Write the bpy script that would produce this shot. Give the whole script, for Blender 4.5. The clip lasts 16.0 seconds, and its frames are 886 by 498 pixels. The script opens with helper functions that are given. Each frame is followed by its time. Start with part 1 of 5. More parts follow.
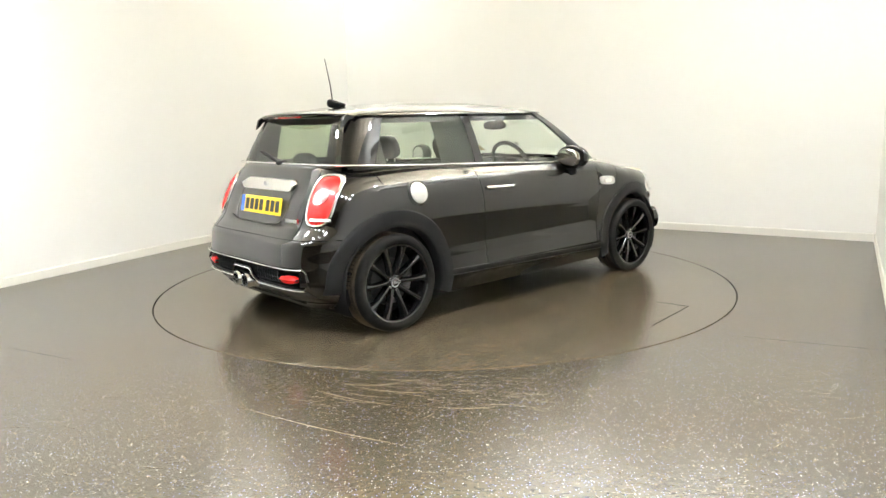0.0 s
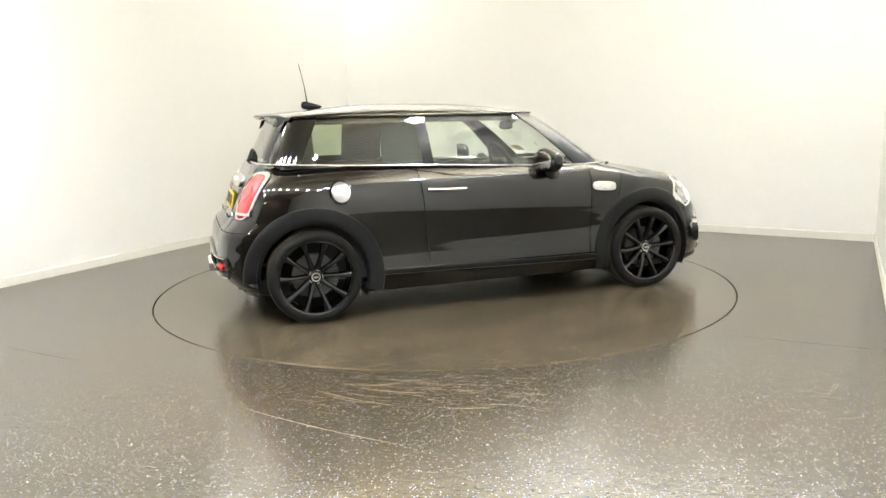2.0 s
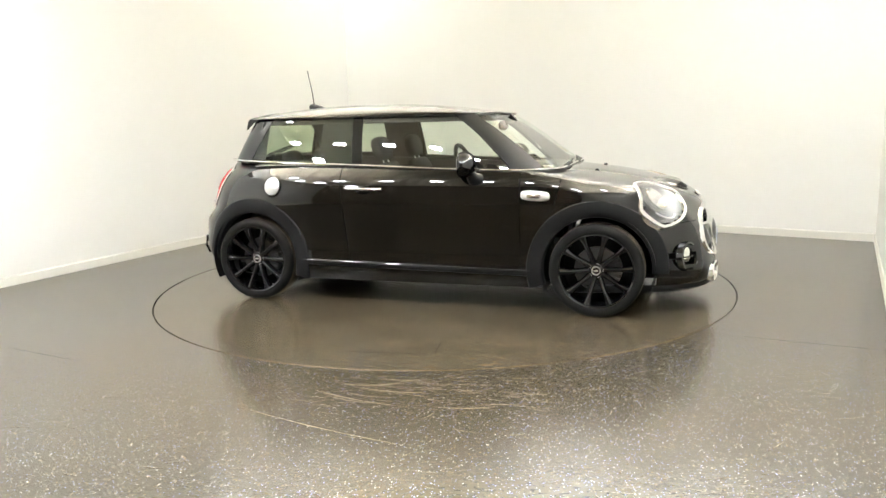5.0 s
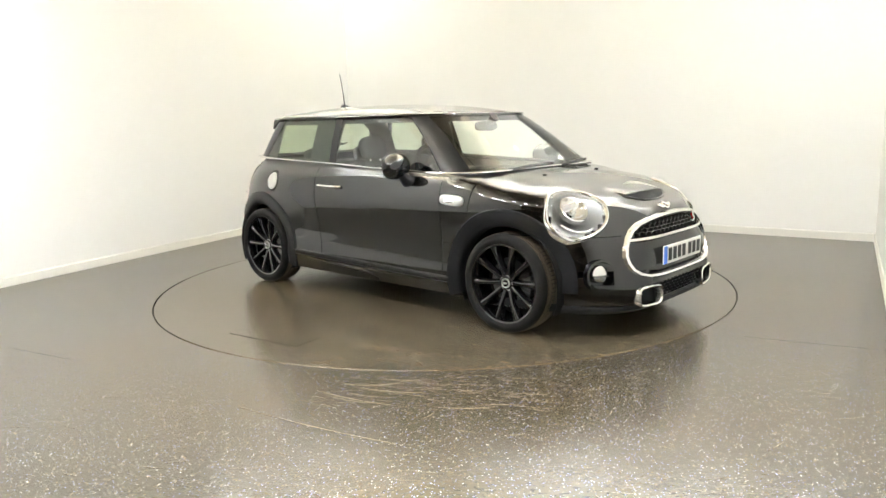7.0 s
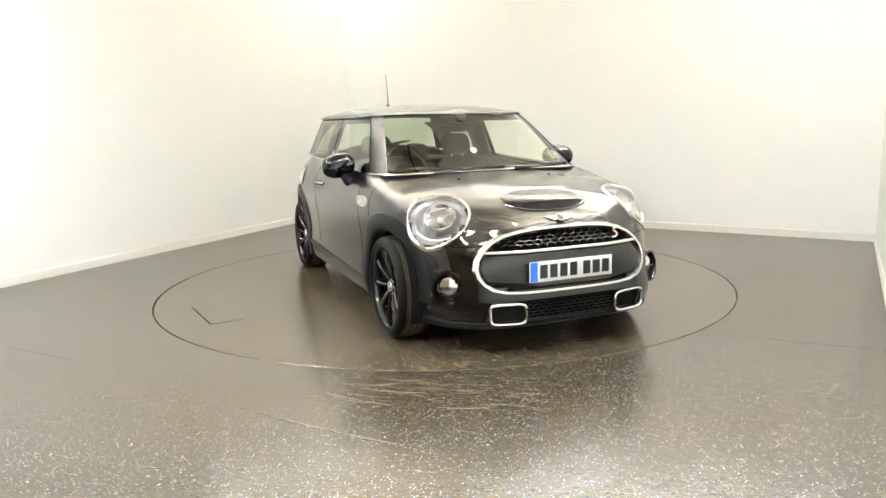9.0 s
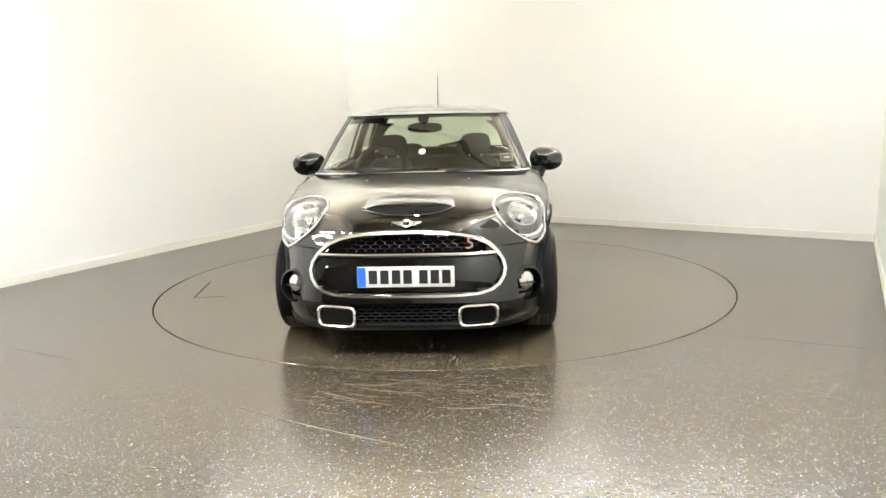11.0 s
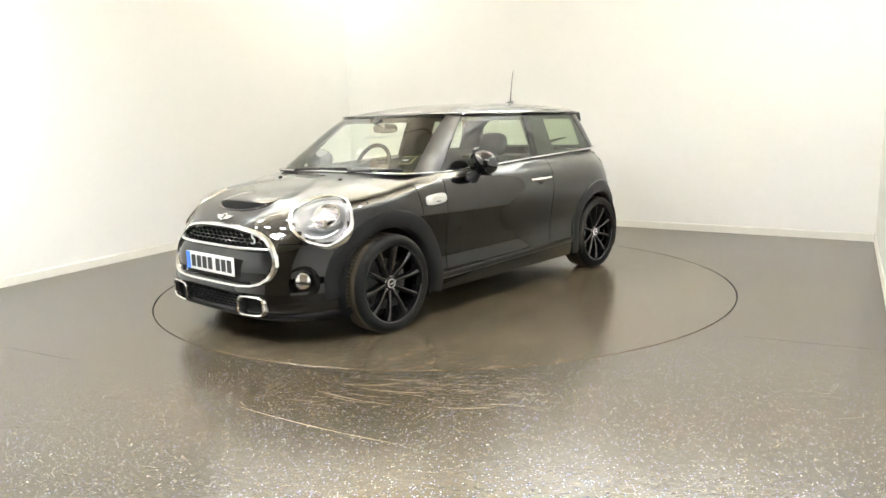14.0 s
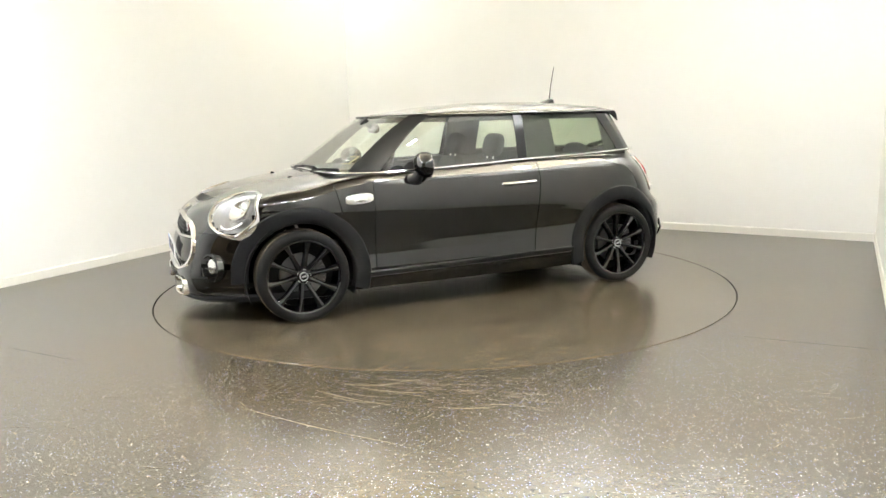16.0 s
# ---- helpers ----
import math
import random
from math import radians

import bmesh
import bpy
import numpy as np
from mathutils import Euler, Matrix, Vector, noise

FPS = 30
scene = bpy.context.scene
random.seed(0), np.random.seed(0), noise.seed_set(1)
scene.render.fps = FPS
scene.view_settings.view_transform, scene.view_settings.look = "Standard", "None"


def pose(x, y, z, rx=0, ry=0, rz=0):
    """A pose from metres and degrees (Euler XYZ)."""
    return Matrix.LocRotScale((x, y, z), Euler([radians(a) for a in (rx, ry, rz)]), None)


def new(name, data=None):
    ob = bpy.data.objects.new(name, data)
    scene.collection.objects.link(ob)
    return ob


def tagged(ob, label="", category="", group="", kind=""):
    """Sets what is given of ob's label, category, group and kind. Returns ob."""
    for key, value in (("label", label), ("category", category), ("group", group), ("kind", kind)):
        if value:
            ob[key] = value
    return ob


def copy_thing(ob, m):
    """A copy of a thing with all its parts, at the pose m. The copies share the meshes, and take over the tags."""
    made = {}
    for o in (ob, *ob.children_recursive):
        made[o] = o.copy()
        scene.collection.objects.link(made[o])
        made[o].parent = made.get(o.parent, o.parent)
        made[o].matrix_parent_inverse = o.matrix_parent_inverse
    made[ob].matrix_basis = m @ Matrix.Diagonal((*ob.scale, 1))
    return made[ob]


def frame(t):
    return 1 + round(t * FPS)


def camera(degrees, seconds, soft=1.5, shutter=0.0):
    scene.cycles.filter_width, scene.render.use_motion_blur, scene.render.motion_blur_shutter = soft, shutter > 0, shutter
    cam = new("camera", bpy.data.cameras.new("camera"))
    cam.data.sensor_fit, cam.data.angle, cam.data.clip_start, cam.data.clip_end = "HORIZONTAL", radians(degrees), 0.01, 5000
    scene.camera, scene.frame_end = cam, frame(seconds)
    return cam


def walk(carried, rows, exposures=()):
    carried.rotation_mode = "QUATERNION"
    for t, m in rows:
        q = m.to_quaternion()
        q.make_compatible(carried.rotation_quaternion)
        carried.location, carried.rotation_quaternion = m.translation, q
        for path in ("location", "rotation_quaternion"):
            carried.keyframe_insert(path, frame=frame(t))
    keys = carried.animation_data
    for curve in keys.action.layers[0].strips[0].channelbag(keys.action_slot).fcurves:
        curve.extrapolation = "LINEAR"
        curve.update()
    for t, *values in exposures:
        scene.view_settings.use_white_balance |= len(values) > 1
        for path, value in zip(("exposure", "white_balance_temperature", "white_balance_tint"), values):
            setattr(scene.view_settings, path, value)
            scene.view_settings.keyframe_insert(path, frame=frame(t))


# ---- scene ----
# ---- camera ----
cam = camera(62.35, 16.0, soft=1.5)
EYE = pose(0.0, -5.865, 1.268, 80.2, 0, 0.04) @ pose(0, 0, 0, 0, 0, -1.48)
walk(cam, [(0.0, EYE), (16.0, EYE)], exposures=[(0.0, 0.0), (16.0, 0.0)])

# ---- light ----
LAMP, FILL_UPLIGHT = 500.0, 3150.0
world = bpy.data.worlds.new("world")
scene.world = world
world.use_nodes = True
world.node_tree.nodes["Background"].inputs[0].default_value = (0.02, 0.02, 0.02, 1)
world.node_tree.nodes["Background"].inputs[1].default_value = 0.1


# ---- materials ----
def mat(name, color, rough=0.5, metal=0.0, coat=0.0, vary=0.0, scale=20.0, bump=0.0, bump_scale=200.0, spec=0.5, rvary=0.0, emit=0.0):
    """A principled surface whose colour, gloss and relief vary at two scales."""
    m = bpy.data.materials.new(name)
    m.use_nodes = True
    nt = m.node_tree
    b = nt.nodes["Principled BSDF"]
    b.inputs["Base Color"].default_value = (*color, 1)
    b.inputs["Roughness"].default_value = rough
    b.inputs["Metallic"].default_value = metal
    b.inputs["Coat Weight"].default_value = coat
    b.inputs["Coat Roughness"].default_value = 0.03
    b.inputs["Specular IOR Level"].default_value = spec
    if emit:
        b.inputs["Emission Color"].default_value = (*color, 1)
        b.inputs["Emission Strength"].default_value = emit
    tc = nt.nodes.new("ShaderNodeTexCoord")
    if vary or rvary:
        n = nt.nodes.new("ShaderNodeTexNoise")
        n.inputs["Scale"].default_value = scale
        n.inputs["Detail"].default_value = 8
        n.inputs["Roughness"].default_value = 0.65
        nt.links.new(tc.outputs["Object"], n.inputs["Vector"])
        if vary:
            r = nt.nodes.new("ShaderNodeMix")
            r.data_type = "RGBA"
            r.inputs[6].default_value = (*[max(0, c * (1 - vary)) for c in color], 1)
            r.inputs[7].default_value = (*[min(1, c * (1 + vary)) for c in color], 1)
            nt.links.new(n.outputs["Fac"], r.inputs[0])
            nt.links.new(r.outputs[2], b.inputs["Base Color"])
        if rvary:
            k = nt.nodes.new("ShaderNodeMapRange")
            k.inputs[3].default_value = max(0.0, rough - rvary)
            k.inputs[4].default_value = rough + rvary
            nt.links.new(n.outputs["Fac"], k.inputs[0])
            nt.links.new(k.outputs[0], b.inputs["Roughness"])
    if bump:
        n2 = nt.nodes.new("ShaderNodeTexNoise")
        n2.inputs["Scale"].default_value = bump_scale
        n2.inputs["Detail"].default_value = 4
        nt.links.new(tc.outputs["Object"], n2.inputs["Vector"])
        bp = nt.nodes.new("ShaderNodeBump")
        bp.inputs["Strength"].default_value = bump
        bp.inputs["Distance"].default_value = 0.002
        nt.links.new(n2.outputs["Fac"], bp.inputs["Height"])
        nt.links.new(bp.outputs["Normal"], b.inputs["Normal"])
    return m


def glass_mat(name, tint, ior=1.5, rough=0.0):
    """A thin pane: it lets tinted light through and mirrors by Fresnel."""
    m = bpy.data.materials.new(name)
    m.use_nodes = True
    nt = m.node_tree
    nt.nodes.remove(nt.nodes["Principled BSDF"])
    out = nt.nodes["Material Output"]
    tr = nt.nodes.new("ShaderNodeBsdfTransparent")
    tr.inputs[0].default_value = (*tint, 1)
    gl = nt.nodes.new("ShaderNodeBsdfGlossy")
    gl.inputs["Color"].default_value = (1, 1, 1, 1)
    gl.inputs["Roughness"].default_value = rough
    lw = nt.nodes.new("ShaderNodeLayerWeight")
    lw.inputs[0].default_value = 0.5
    pw = nt.nodes.new("ShaderNodeMath")
    pw.operation = "POWER"
    pw.inputs[1].default_value = 5.0
    fr = nt.nodes.new("ShaderNodeMath")
    fr.operation = "MULTIPLY_ADD"
    f0 = 2.2 * ((ior - 1) / (ior + 1)) ** 2
    fr.inputs[1].default_value, fr.inputs[2].default_value = 1 - f0, f0
    nt.links.new(lw.outputs["Facing"], pw.inputs[0])
    nt.links.new(pw.outputs[0], fr.inputs[0])
    mx = nt.nodes.new("ShaderNodeMixShader")
    nt.links.new(fr.outputs[0], mx.inputs[0])
    nt.links.new(tr.outputs[0], mx.inputs[1])
    nt.links.new(gl.outputs[0], mx.inputs[2])
    nt.links.new(mx.outputs[0], out.inputs[0])
    return m


def floor_mat(name, disc):
    """Speckled grey-brown safety vinyl with dirt, streaks and scuffs, worn glossy."""
    m = bpy.data.materials.new(name)
    m.use_nodes = True
    nt = m.node_tree
    b = nt.nodes["Principled BSDF"]
    tc = nt.nodes.new("ShaderNodeTexCoord")

    def noise_at(scale, detail=6, stretch=(1, 1, 1), turn=0.0):
        mp = nt.nodes.new("ShaderNodeMapping")
        mp.inputs["Scale"].default_value = stretch
        mp.inputs["Rotation"].default_value = (0, 0, radians(turn))
        nt.links.new(tc.outputs["Object"], mp.inputs[0])
        n = nt.nodes.new("ShaderNodeTexNoise")
        n.inputs["Scale"].default_value = scale
        n.inputs["Detail"].default_value = detail
        n.inputs["Roughness"].default_value = 0.6
        nt.links.new(mp.outputs[0], n.inputs["Vector"])
        return n.outputs["Fac"]

    def ramp(src, lo, hi, a=0.0, z=1.0):
        k = nt.nodes.new("ShaderNodeMapRange")
        for i, v in enumerate((lo, hi, a, z)):
            k.inputs[i + 1].default_value = v
        nt.links.new(src, k.inputs[0])
        return k.outputs[0]

    def mix(fac, a, c, mode="MIX"):
        x = nt.nodes.new("ShaderNodeMix")
        x.data_type = "RGBA"
        x.blend_type = mode
        nt.links.new(fac, x.inputs[0])
        for sock, v in ((x.inputs[6], a), (x.inputs[7], c)):
            if isinstance(v, tuple):
                sock.default_value = (*v, 1)
            else:
                nt.links.new(v, sock)
        return x.outputs[2]

    base = mix(ramp(noise_at(0.5, 1), 0.2, 0.8), FLOOR_A, FLOOR_B)
    stain = ramp(noise_at(0.8, 1, (0.5, 1.4, 1), 30), 0.35, 0.8)
    base = mix(stain, base, (0.052, 0.037, 0.019) if not disc else (0.050, 0.039, 0.026))
    if disc:
        base = mix(ramp(noise_at(2.2, 4, (1, 2.2, 1), 4), 0.35, 0.7), (0.095, 0.076, 0.046), (0.045, 0.036, 0.023))
        base = mix(ramp(noise_at(6.0, 4, (0.6, 1.8, 1), 4), 0.52, 0.70, 0, 0.6), base, (0.13, 0.10, 0.060))
        base = mix(ramp(noise_at(34, 3, (0.5, 2.2, 1), 3), 0.55, 0.68, 0, 0.6), base, (0.16, 0.125, 0.078))
        base = mix(ramp(noise_at(26, 3, (0.3, 2.5, 1), 50), 0.54, 0.66, 0, 0.8), base, (0.018, 0.014, 0.010))
        base = mix(ramp(noise_at(55, 3, (0.5, 2.0, 1), 6), 0.56, 0.66, 0, 0.8), base, (0.014, 0.011, 0.008))
    # glittering chips of the vinyl
    for sc, lim, col, seed in ((125, 0.09, (0.50, 0.50, 0.54), 0.0), (130, 0.10, (0.24, 0.28, 0.58), 3.7), (70, 0.25, (0.010, 0.009, 0.007), 7.1), (90, 0.16, (0.16, 0.13, 0.08), 11.3)):
        mp = nt.nodes.new("ShaderNodeMapping")
        mp.inputs["Location"].default_value = (seed, seed * 2, 0)
        nt.links.new(tc.outputs["Object"], mp.inputs[0])
        v = nt.nodes.new("ShaderNodeTexVoronoi")
        v.inputs["Scale"].default_value = sc
        v.inputs["Randomness"].default_value = 1.0
        nt.links.new(mp.outputs[0], v.inputs["Vector"])
        near = ramp(v.outputs["Distance"], 0.34, 0.26)
        sep = nt.nodes.new("ShaderNodeSeparateColor")
        nt.links.new(v.outputs["Color"], sep.inputs[0])
        pick = ramp(sep.outputs[0], lim + 0.01, lim - 0.01, 0, 0.10 if disc else 1.0)
        mul = nt.nodes.new("ShaderNodeMath")
        mul.operation = "MULTIPLY"
        nt.links.new(near, mul.inputs[0])
        nt.links.new(pick, mul.inputs[1])
        base = mix(mul.outputs[0], base, col)
    # fine worn grain over both
    base = mix(ramp(noise_at(70, 3, (0.5, 1.6, 1), 10), 0.52, 0.70, 0, 0.7), base, (0.075, 0.060, 0.036))
    base = mix(ramp(noise_at(45, 3, (0.6, 1.5, 1), -20), 0.56, 0.70, 0, 0.7), base, (0.010, 0.008, 0.006))
    nt.links.new(base, b.inputs["Base Color"])
    rough = ramp(noise_at(0.7, 1), 0.2, 0.8, FLOOR_R - 0.02, FLOOR_R + 0.02)
    nt.links.new(rough, b.inputs["Roughness"])
    b.inputs["Specular IOR Level"].default_value = 0.5
    bp = nt.nodes.new("ShaderNodeBump")
    bp.inputs["Strength"].default_value = 0.05
    bp.inputs["Distance"].default_value = 0.001
    nt.links.new(noise_at(120, 3), bp.inputs["Height"])
    nt.links.new(bp.outputs["Normal"], b.inputs["Normal"])
    return m


FLOOR_A, FLOOR_B, FLOOR_R = (0.042, 0.036, 0.024), (0.054, 0.046, 0.030), 0.22
M_floor = floor_mat("speckled_vinyl", False)
M_disc = floor_mat("scuffed_vinyl", True)
M_wall = mat("white_wall_paint", (0.87, 0.87, 0.83), 0.6, vary=0.02, scale=1.5, bump=0.05, bump_scale=90)
M_wallgrey = mat("grey_brown_wall_paint", (0.18, 0.143, 0.094), 0.6, vary=0.1, scale=2.0)
M_base = mat("painted_baseboard", (0.80, 0.79, 0.72), 0.4, vary=0.05, scale=9)
M_ceil = mat("tan_ceiling_sheet", (0.67, 0.588, 0.445), 0.6, vary=0.25, scale=1.3)
M_scratch = mat("scratched_vinyl", (0.125, 0.10, 0.06), 0.4, vary=0.3, scale=60)
M_gap = mat("dark_gap", (0.003, 0.003, 0.003), 0.9, spec=0.03)
M_paint = mat("black_metallic_paint", (0.0038, 0.0029, 0.0016), 0.30, 0.9, 1.0, vary=0.12, scale=900, spec=0.4)
M_clad = mat("matt_black_plastic", (0.006, 0.006, 0.0063), 0.5, vary=0.25, scale=14, bump=0.15, bump_scale=700, spec=0.14)
M_sill = mat("satin_black_plastic", (0.004, 0.004, 0.004), 0.32, spec=0.25, rvary=0.05)
M_gloss = mat("gloss_black_plastic", (0.0025, 0.0025, 0.0025), 0.06)
M_chrome = mat("chrome", (0.86, 0.86, 0.85), 0.12, 1.0, rvary=0.02)
M_satin = mat("satin_silver", (0.78, 0.78, 0.77), 0.28, 1.0)
M_rubber = mat("tyre_rubber", (0.006, 0.0058, 0.0053), 0.7, spec=0.12, vary=0.3, scale=18, bump=0.1)
M_tread = mat("dusty_tread", (0.060, 0.045, 0.027), 0.85, vary=0.45, scale=25, bump=0.2)
M_rim = mat("gloss_black_alloy", (0.004, 0.004, 0.0042), 0.06)
M_bowl = mat("grey_lamp_bowl", (0.30, 0.30, 0.30), 0.35, 0.8)
M_disc_brake = mat("brushed_steel", (0.10, 0.10, 0.098), 0.4, 1.0, vary=0.2)
M_under = mat("underbody", (0.006, 0.006, 0.006), 0.85, spec=0.1)
M_cloth = mat("anthracite_cloth", (0.035, 0.035, 0.036), 0.85, vary=0.25, scale=60, bump=0.3, bump_scale=500)
M_liner = mat("grey_headliner", (0.22, 0.215, 0.20), 0.9, vary=0.1, scale=40)
M_glass = glass_mat("green_tinted_glass", (0.92, 0.97, 0.91), 1.6)
M_privacy = glass_mat("dark_tinted_glass", (0.60, 0.67, 0.55))
M_lens = glass_mat("clear_lens", (0.97, 0.97, 0.97), 1.45)
M_red = mat("red_lamp_plastic", (0.55, 0.010, 0.008), 0.25, 0.0, 0.5, vary=0.15, scale=30)
M_redlens = mat("dark_red_lens", (0.35, 0.008, 0.008), 0.1, 0.0, 0.8)
M_white = mat("white_plate", (0.80, 0.80, 0.77), 0.35, vary=0.03)
M_yellow = mat("yellow_plate", (0.85, 0.58, 0.02), 0.35, vary=0.03)
M_gold = mat("dull_gold_print", (0.45, 0.36, 0.14), 0.5)
M_blue = mat("blue_band", (0.03, 0.16, 0.70), 0.35)
M_black = mat("black_lettering", (0.012, 0.012, 0.012), 0.5)
M_mirror = mat("mirror_glass", (0.9, 0.9, 0.9), 0.01, 1.0)
M_lampbody = mat("white_lamp_housing", (0.7, 0.7, 0.68), 0.4)
M_glow = mat("lamp_diffuser", (0.94, 0.965, 1.0), 0.5, emit=LAMP)
# glow of the added ceiling fill, no known lamp
M_up = mat("fill_uplight_glow", (0.94, 0.965, 1.0), 0.5, emit=FILL_UPLIGHT)


# ---- mesh helpers ----
def part(name, bm, material, parent=None, label="", smooth=True):
    """Links a bmesh as one mesh object under a thing or part."""
    me = bpy.data.meshes.new(name)
    bmesh.ops.recalc_face_normals(bm, faces=bm.faces[:])
    bm.to_mesh(me)
    bm.free()
    me.materials.append(material)
    if smooth:
        for p in me.polygons:
            p.use_smooth = True
        me.set_sharp_from_angle(angle=radians(38))
    ob = new(name, me)
    if parent is not None:
        ob.parent = parent
    if label:
        ob["label"] = label
    return ob


def curve(xs, ys):
    """A smooth monotone curve through the given stations."""
    xs, ys = np.array(xs, float), np.array(ys, float)
    h, d = np.diff(xs), np.diff(ys) / np.diff(xs)
    m = np.zeros(len(xs))
    m[0], m[-1] = d[0], d[-1]
    for i in range(1, len(xs) - 1):
        if d[i - 1] * d[i] > 0:
            m[i] = 2 * d[i - 1] * d[i] / (d[i - 1] + d[i])

    def at(x):
        x = np.clip(np.asarray(x, float), xs[0], xs[-1])
        i = np.clip(np.searchsorted(xs, x) - 1, 0, len(xs) - 2)
        t = (x - xs[i]) / h[i]
        return ((1 + 2 * t) * (1 - t) ** 2 * ys[i] + t * (1 - t) ** 2 * h[i] * m[i]
                + t * t * (3 - 2 * t) * ys[i + 1] + t * t * (t - 1) * h[i] * m[i + 1])
    return at


def grid_bm(P, close_u=False, close_v=False, bm=None):
    """A skin over a grid of points P[i][j]."""
    bm = bm or bmesh.new()
    V = [[bm.verts.new(p) for p in row] for row in P]
    nu, nv = len(V), len(V[0])
    for i in range(nu if close_u else nu - 1):
        for j in range(nv if close_v else nv - 1):
            q = [V[i][j], V[(i + 1) % nu][j], V[(i + 1) % nu][(j + 1) % nv], V[i][(j + 1) % nv]]
            try:
                bm.faces.new(q)
            except ValueError:
                pass
    return bm


def thick(bm, d):
    """Gives a sheet a thickness of d."""
    bmesh.ops.recalc_face_normals(bm, faces=bm.faces[:])
    bmesh.ops.solidify(bm, geom=bm.faces[:], thickness=d)
    return bm


def box(bm, lo, hi, bev=0.0, m=None, seg=2):
    vs = [bm.verts.new((x, y, z)) for x in (lo[0], hi[0]) for y in (lo[1], hi[1]) for z in (lo[2], hi[2])]
    fs = [bm.faces.new([vs[i] for i in q]) for q in ((0, 1, 3, 2), (4, 6, 7, 5), (0, 4, 5, 1), (2, 3, 7, 6), (0, 2, 6, 4), (1, 5, 7, 3))]
    if bev:
        r = bmesh.ops.bevel(bm, geom=list({e for f in fs for e in f.edges}), offset=bev, segments=seg, affect="EDGES", profile=0.5)
        vs = list({v for f in r["faces"] for v in f.verts} | {v for v in vs if v.is_valid})
    if m is not None:
        bmesh.ops.transform(bm, matrix=m, verts=vs)
    return bm


def ellipsoid(bm, c, r, m=None, u=28, v=16, power=2.0):
    def sp(a):
        return math.copysign(abs(a) ** (2 / power), a)
    P = []
    for i in range(v + 1):
        b = math.pi * (i / v - 0.5)
        P.append([Vector((r[0] * sp(math.cos(b)) * sp(math.cos(2 * math.pi * j / u)), r[1] * sp(math.cos(b)) * sp(math.sin(2 * math.pi * j / u)), r[2] * sp(math.sin(b)))) for j in range(u)])
    T = Matrix.Translation(c) @ (m or Matrix())
    P = [[T @ p for p in row] for row in P]
    grid_bm(P, close_v=True, bm=bm)
    bmesh.ops.remove_doubles(bm, verts=bm.verts[:], dist=1e-5)
    return bm


def lathe(prof, seg=64, close=False, bm=None):
    """Turns a profile of (radius, height) round the y axis."""
    P = []
    for i in range(seg):
        a = 2 * math.pi * i / seg
        P.append([(r * math.cos(a), h, r * math.sin(a)) for r, h in prof])
    return grid_bm(P, close_u=True, close_v=close, bm=bm)


def tube(path, r, seg=8, closed=False, bm=None, flat=1.0, up=(0, 0, 1)):
    """A round or flattened rod along a path."""
    path = [Vector(p) for p in path]
    n, P = len(path), []
    for i, p in enumerate(path):
        a = path[(i - 1) % n] if closed or i else path[0]
        b = path[(i + 1) % n] if closed or i < n - 1 else path[-1]
        t = (b - a).normalized()
        s = t.cross(Vector(up))
        s = s.normalized() if s.length > 1e-4 else t.orthogonal().normalized()
        w = s.cross(t)
        rr = r[i] if isinstance(r, (list, tuple)) else r
        P.append([p + s * (rr * math.cos(2 * math.pi * j / seg)) + w * (rr * flat * math.sin(2 * math.pi * j / seg)) for j in range(seg)])
    bm = grid_bm(P, close_u=closed, close_v=True, bm=bm)
    if not closed:
        bm.verts.ensure_lookup_table()
        k = len(bm.verts) - n * seg
        bm.faces.new([bm.verts[k + j] for j in range(seg)])
        bm.faces.new([bm.verts[k + (n - 1) * seg + j] for j in range(seg)])
    return bm


def band(outer, inner, close=True):
    """Two equal paths skinned together."""
    return grid_bm([list(outer), list(inner)], close_v=close)


# ---- room ----
A, B, C = Vector((-1.34, 5.12, 0)), Vector((4.26, 1.25, 0)), Vector((-3.71, 0.12, 0))
LDIR = (C - A).normalized()
RDIR = (Vector((2.67, -1.57, 0)) - Vector((4.23, 1.26, 0))).normalized()
D1, D2 = A + LDIR * 12.5, B + RDIR * 11.5
CEIL, LAMP_Z = 4.4, 3.30


def wall(name, p, q, z0, z1, material, label, out=0.15):
    d = (q - p).normalized()
    n = Vector((d.y, -d.x, 0))
    mid = Vector((0, -2, 0))
    if n.dot(p - mid) < 0:
        n = -n
    bm = bmesh.new()
    a, b, c, e = p, q, q + n * out + d * out, p + n * out - d * out
    lo = [bm.verts.new((v.x, v.y, z0)) for v in (a, b, c, e)]
    hi = [bm.verts.new((v.x, v.y, z1)) for v in (a, b, c, e)]
    for i in range(4):
        bm.faces.new([lo[i], lo[(i + 1) % 4], hi[(i + 1) % 4], hi[i]])
    bm.faces.new(lo)
    bm.faces.new(hi)
    return tagged(part(name, bm, material, None, smooth=False), label, "wall", kind="structure")


def baseboard(name, p, q):
    d = (q - p).normalized()
    n = Vector((-d.y, d.x, 0))
    if n.dot(Vector((0, -2, 0)) - p) < 0:
        n = -n
    prof = [(0.002, 0.0), (0.014, 0.0), (0.014, 0.072), (0.010, 0.080), (0.002, 0.081)]
    P = [[(e.x + n.x * o, e.y + n.y * o, z) for o, z in prof] for e in (p, q)]
    bm = grid_bm(P, close_v=True)
    return tagged(part(name, bm, M_base, None, smooth=False), "off-white painted baseboard along the foot of the wall", "baseboard", kind="structure")


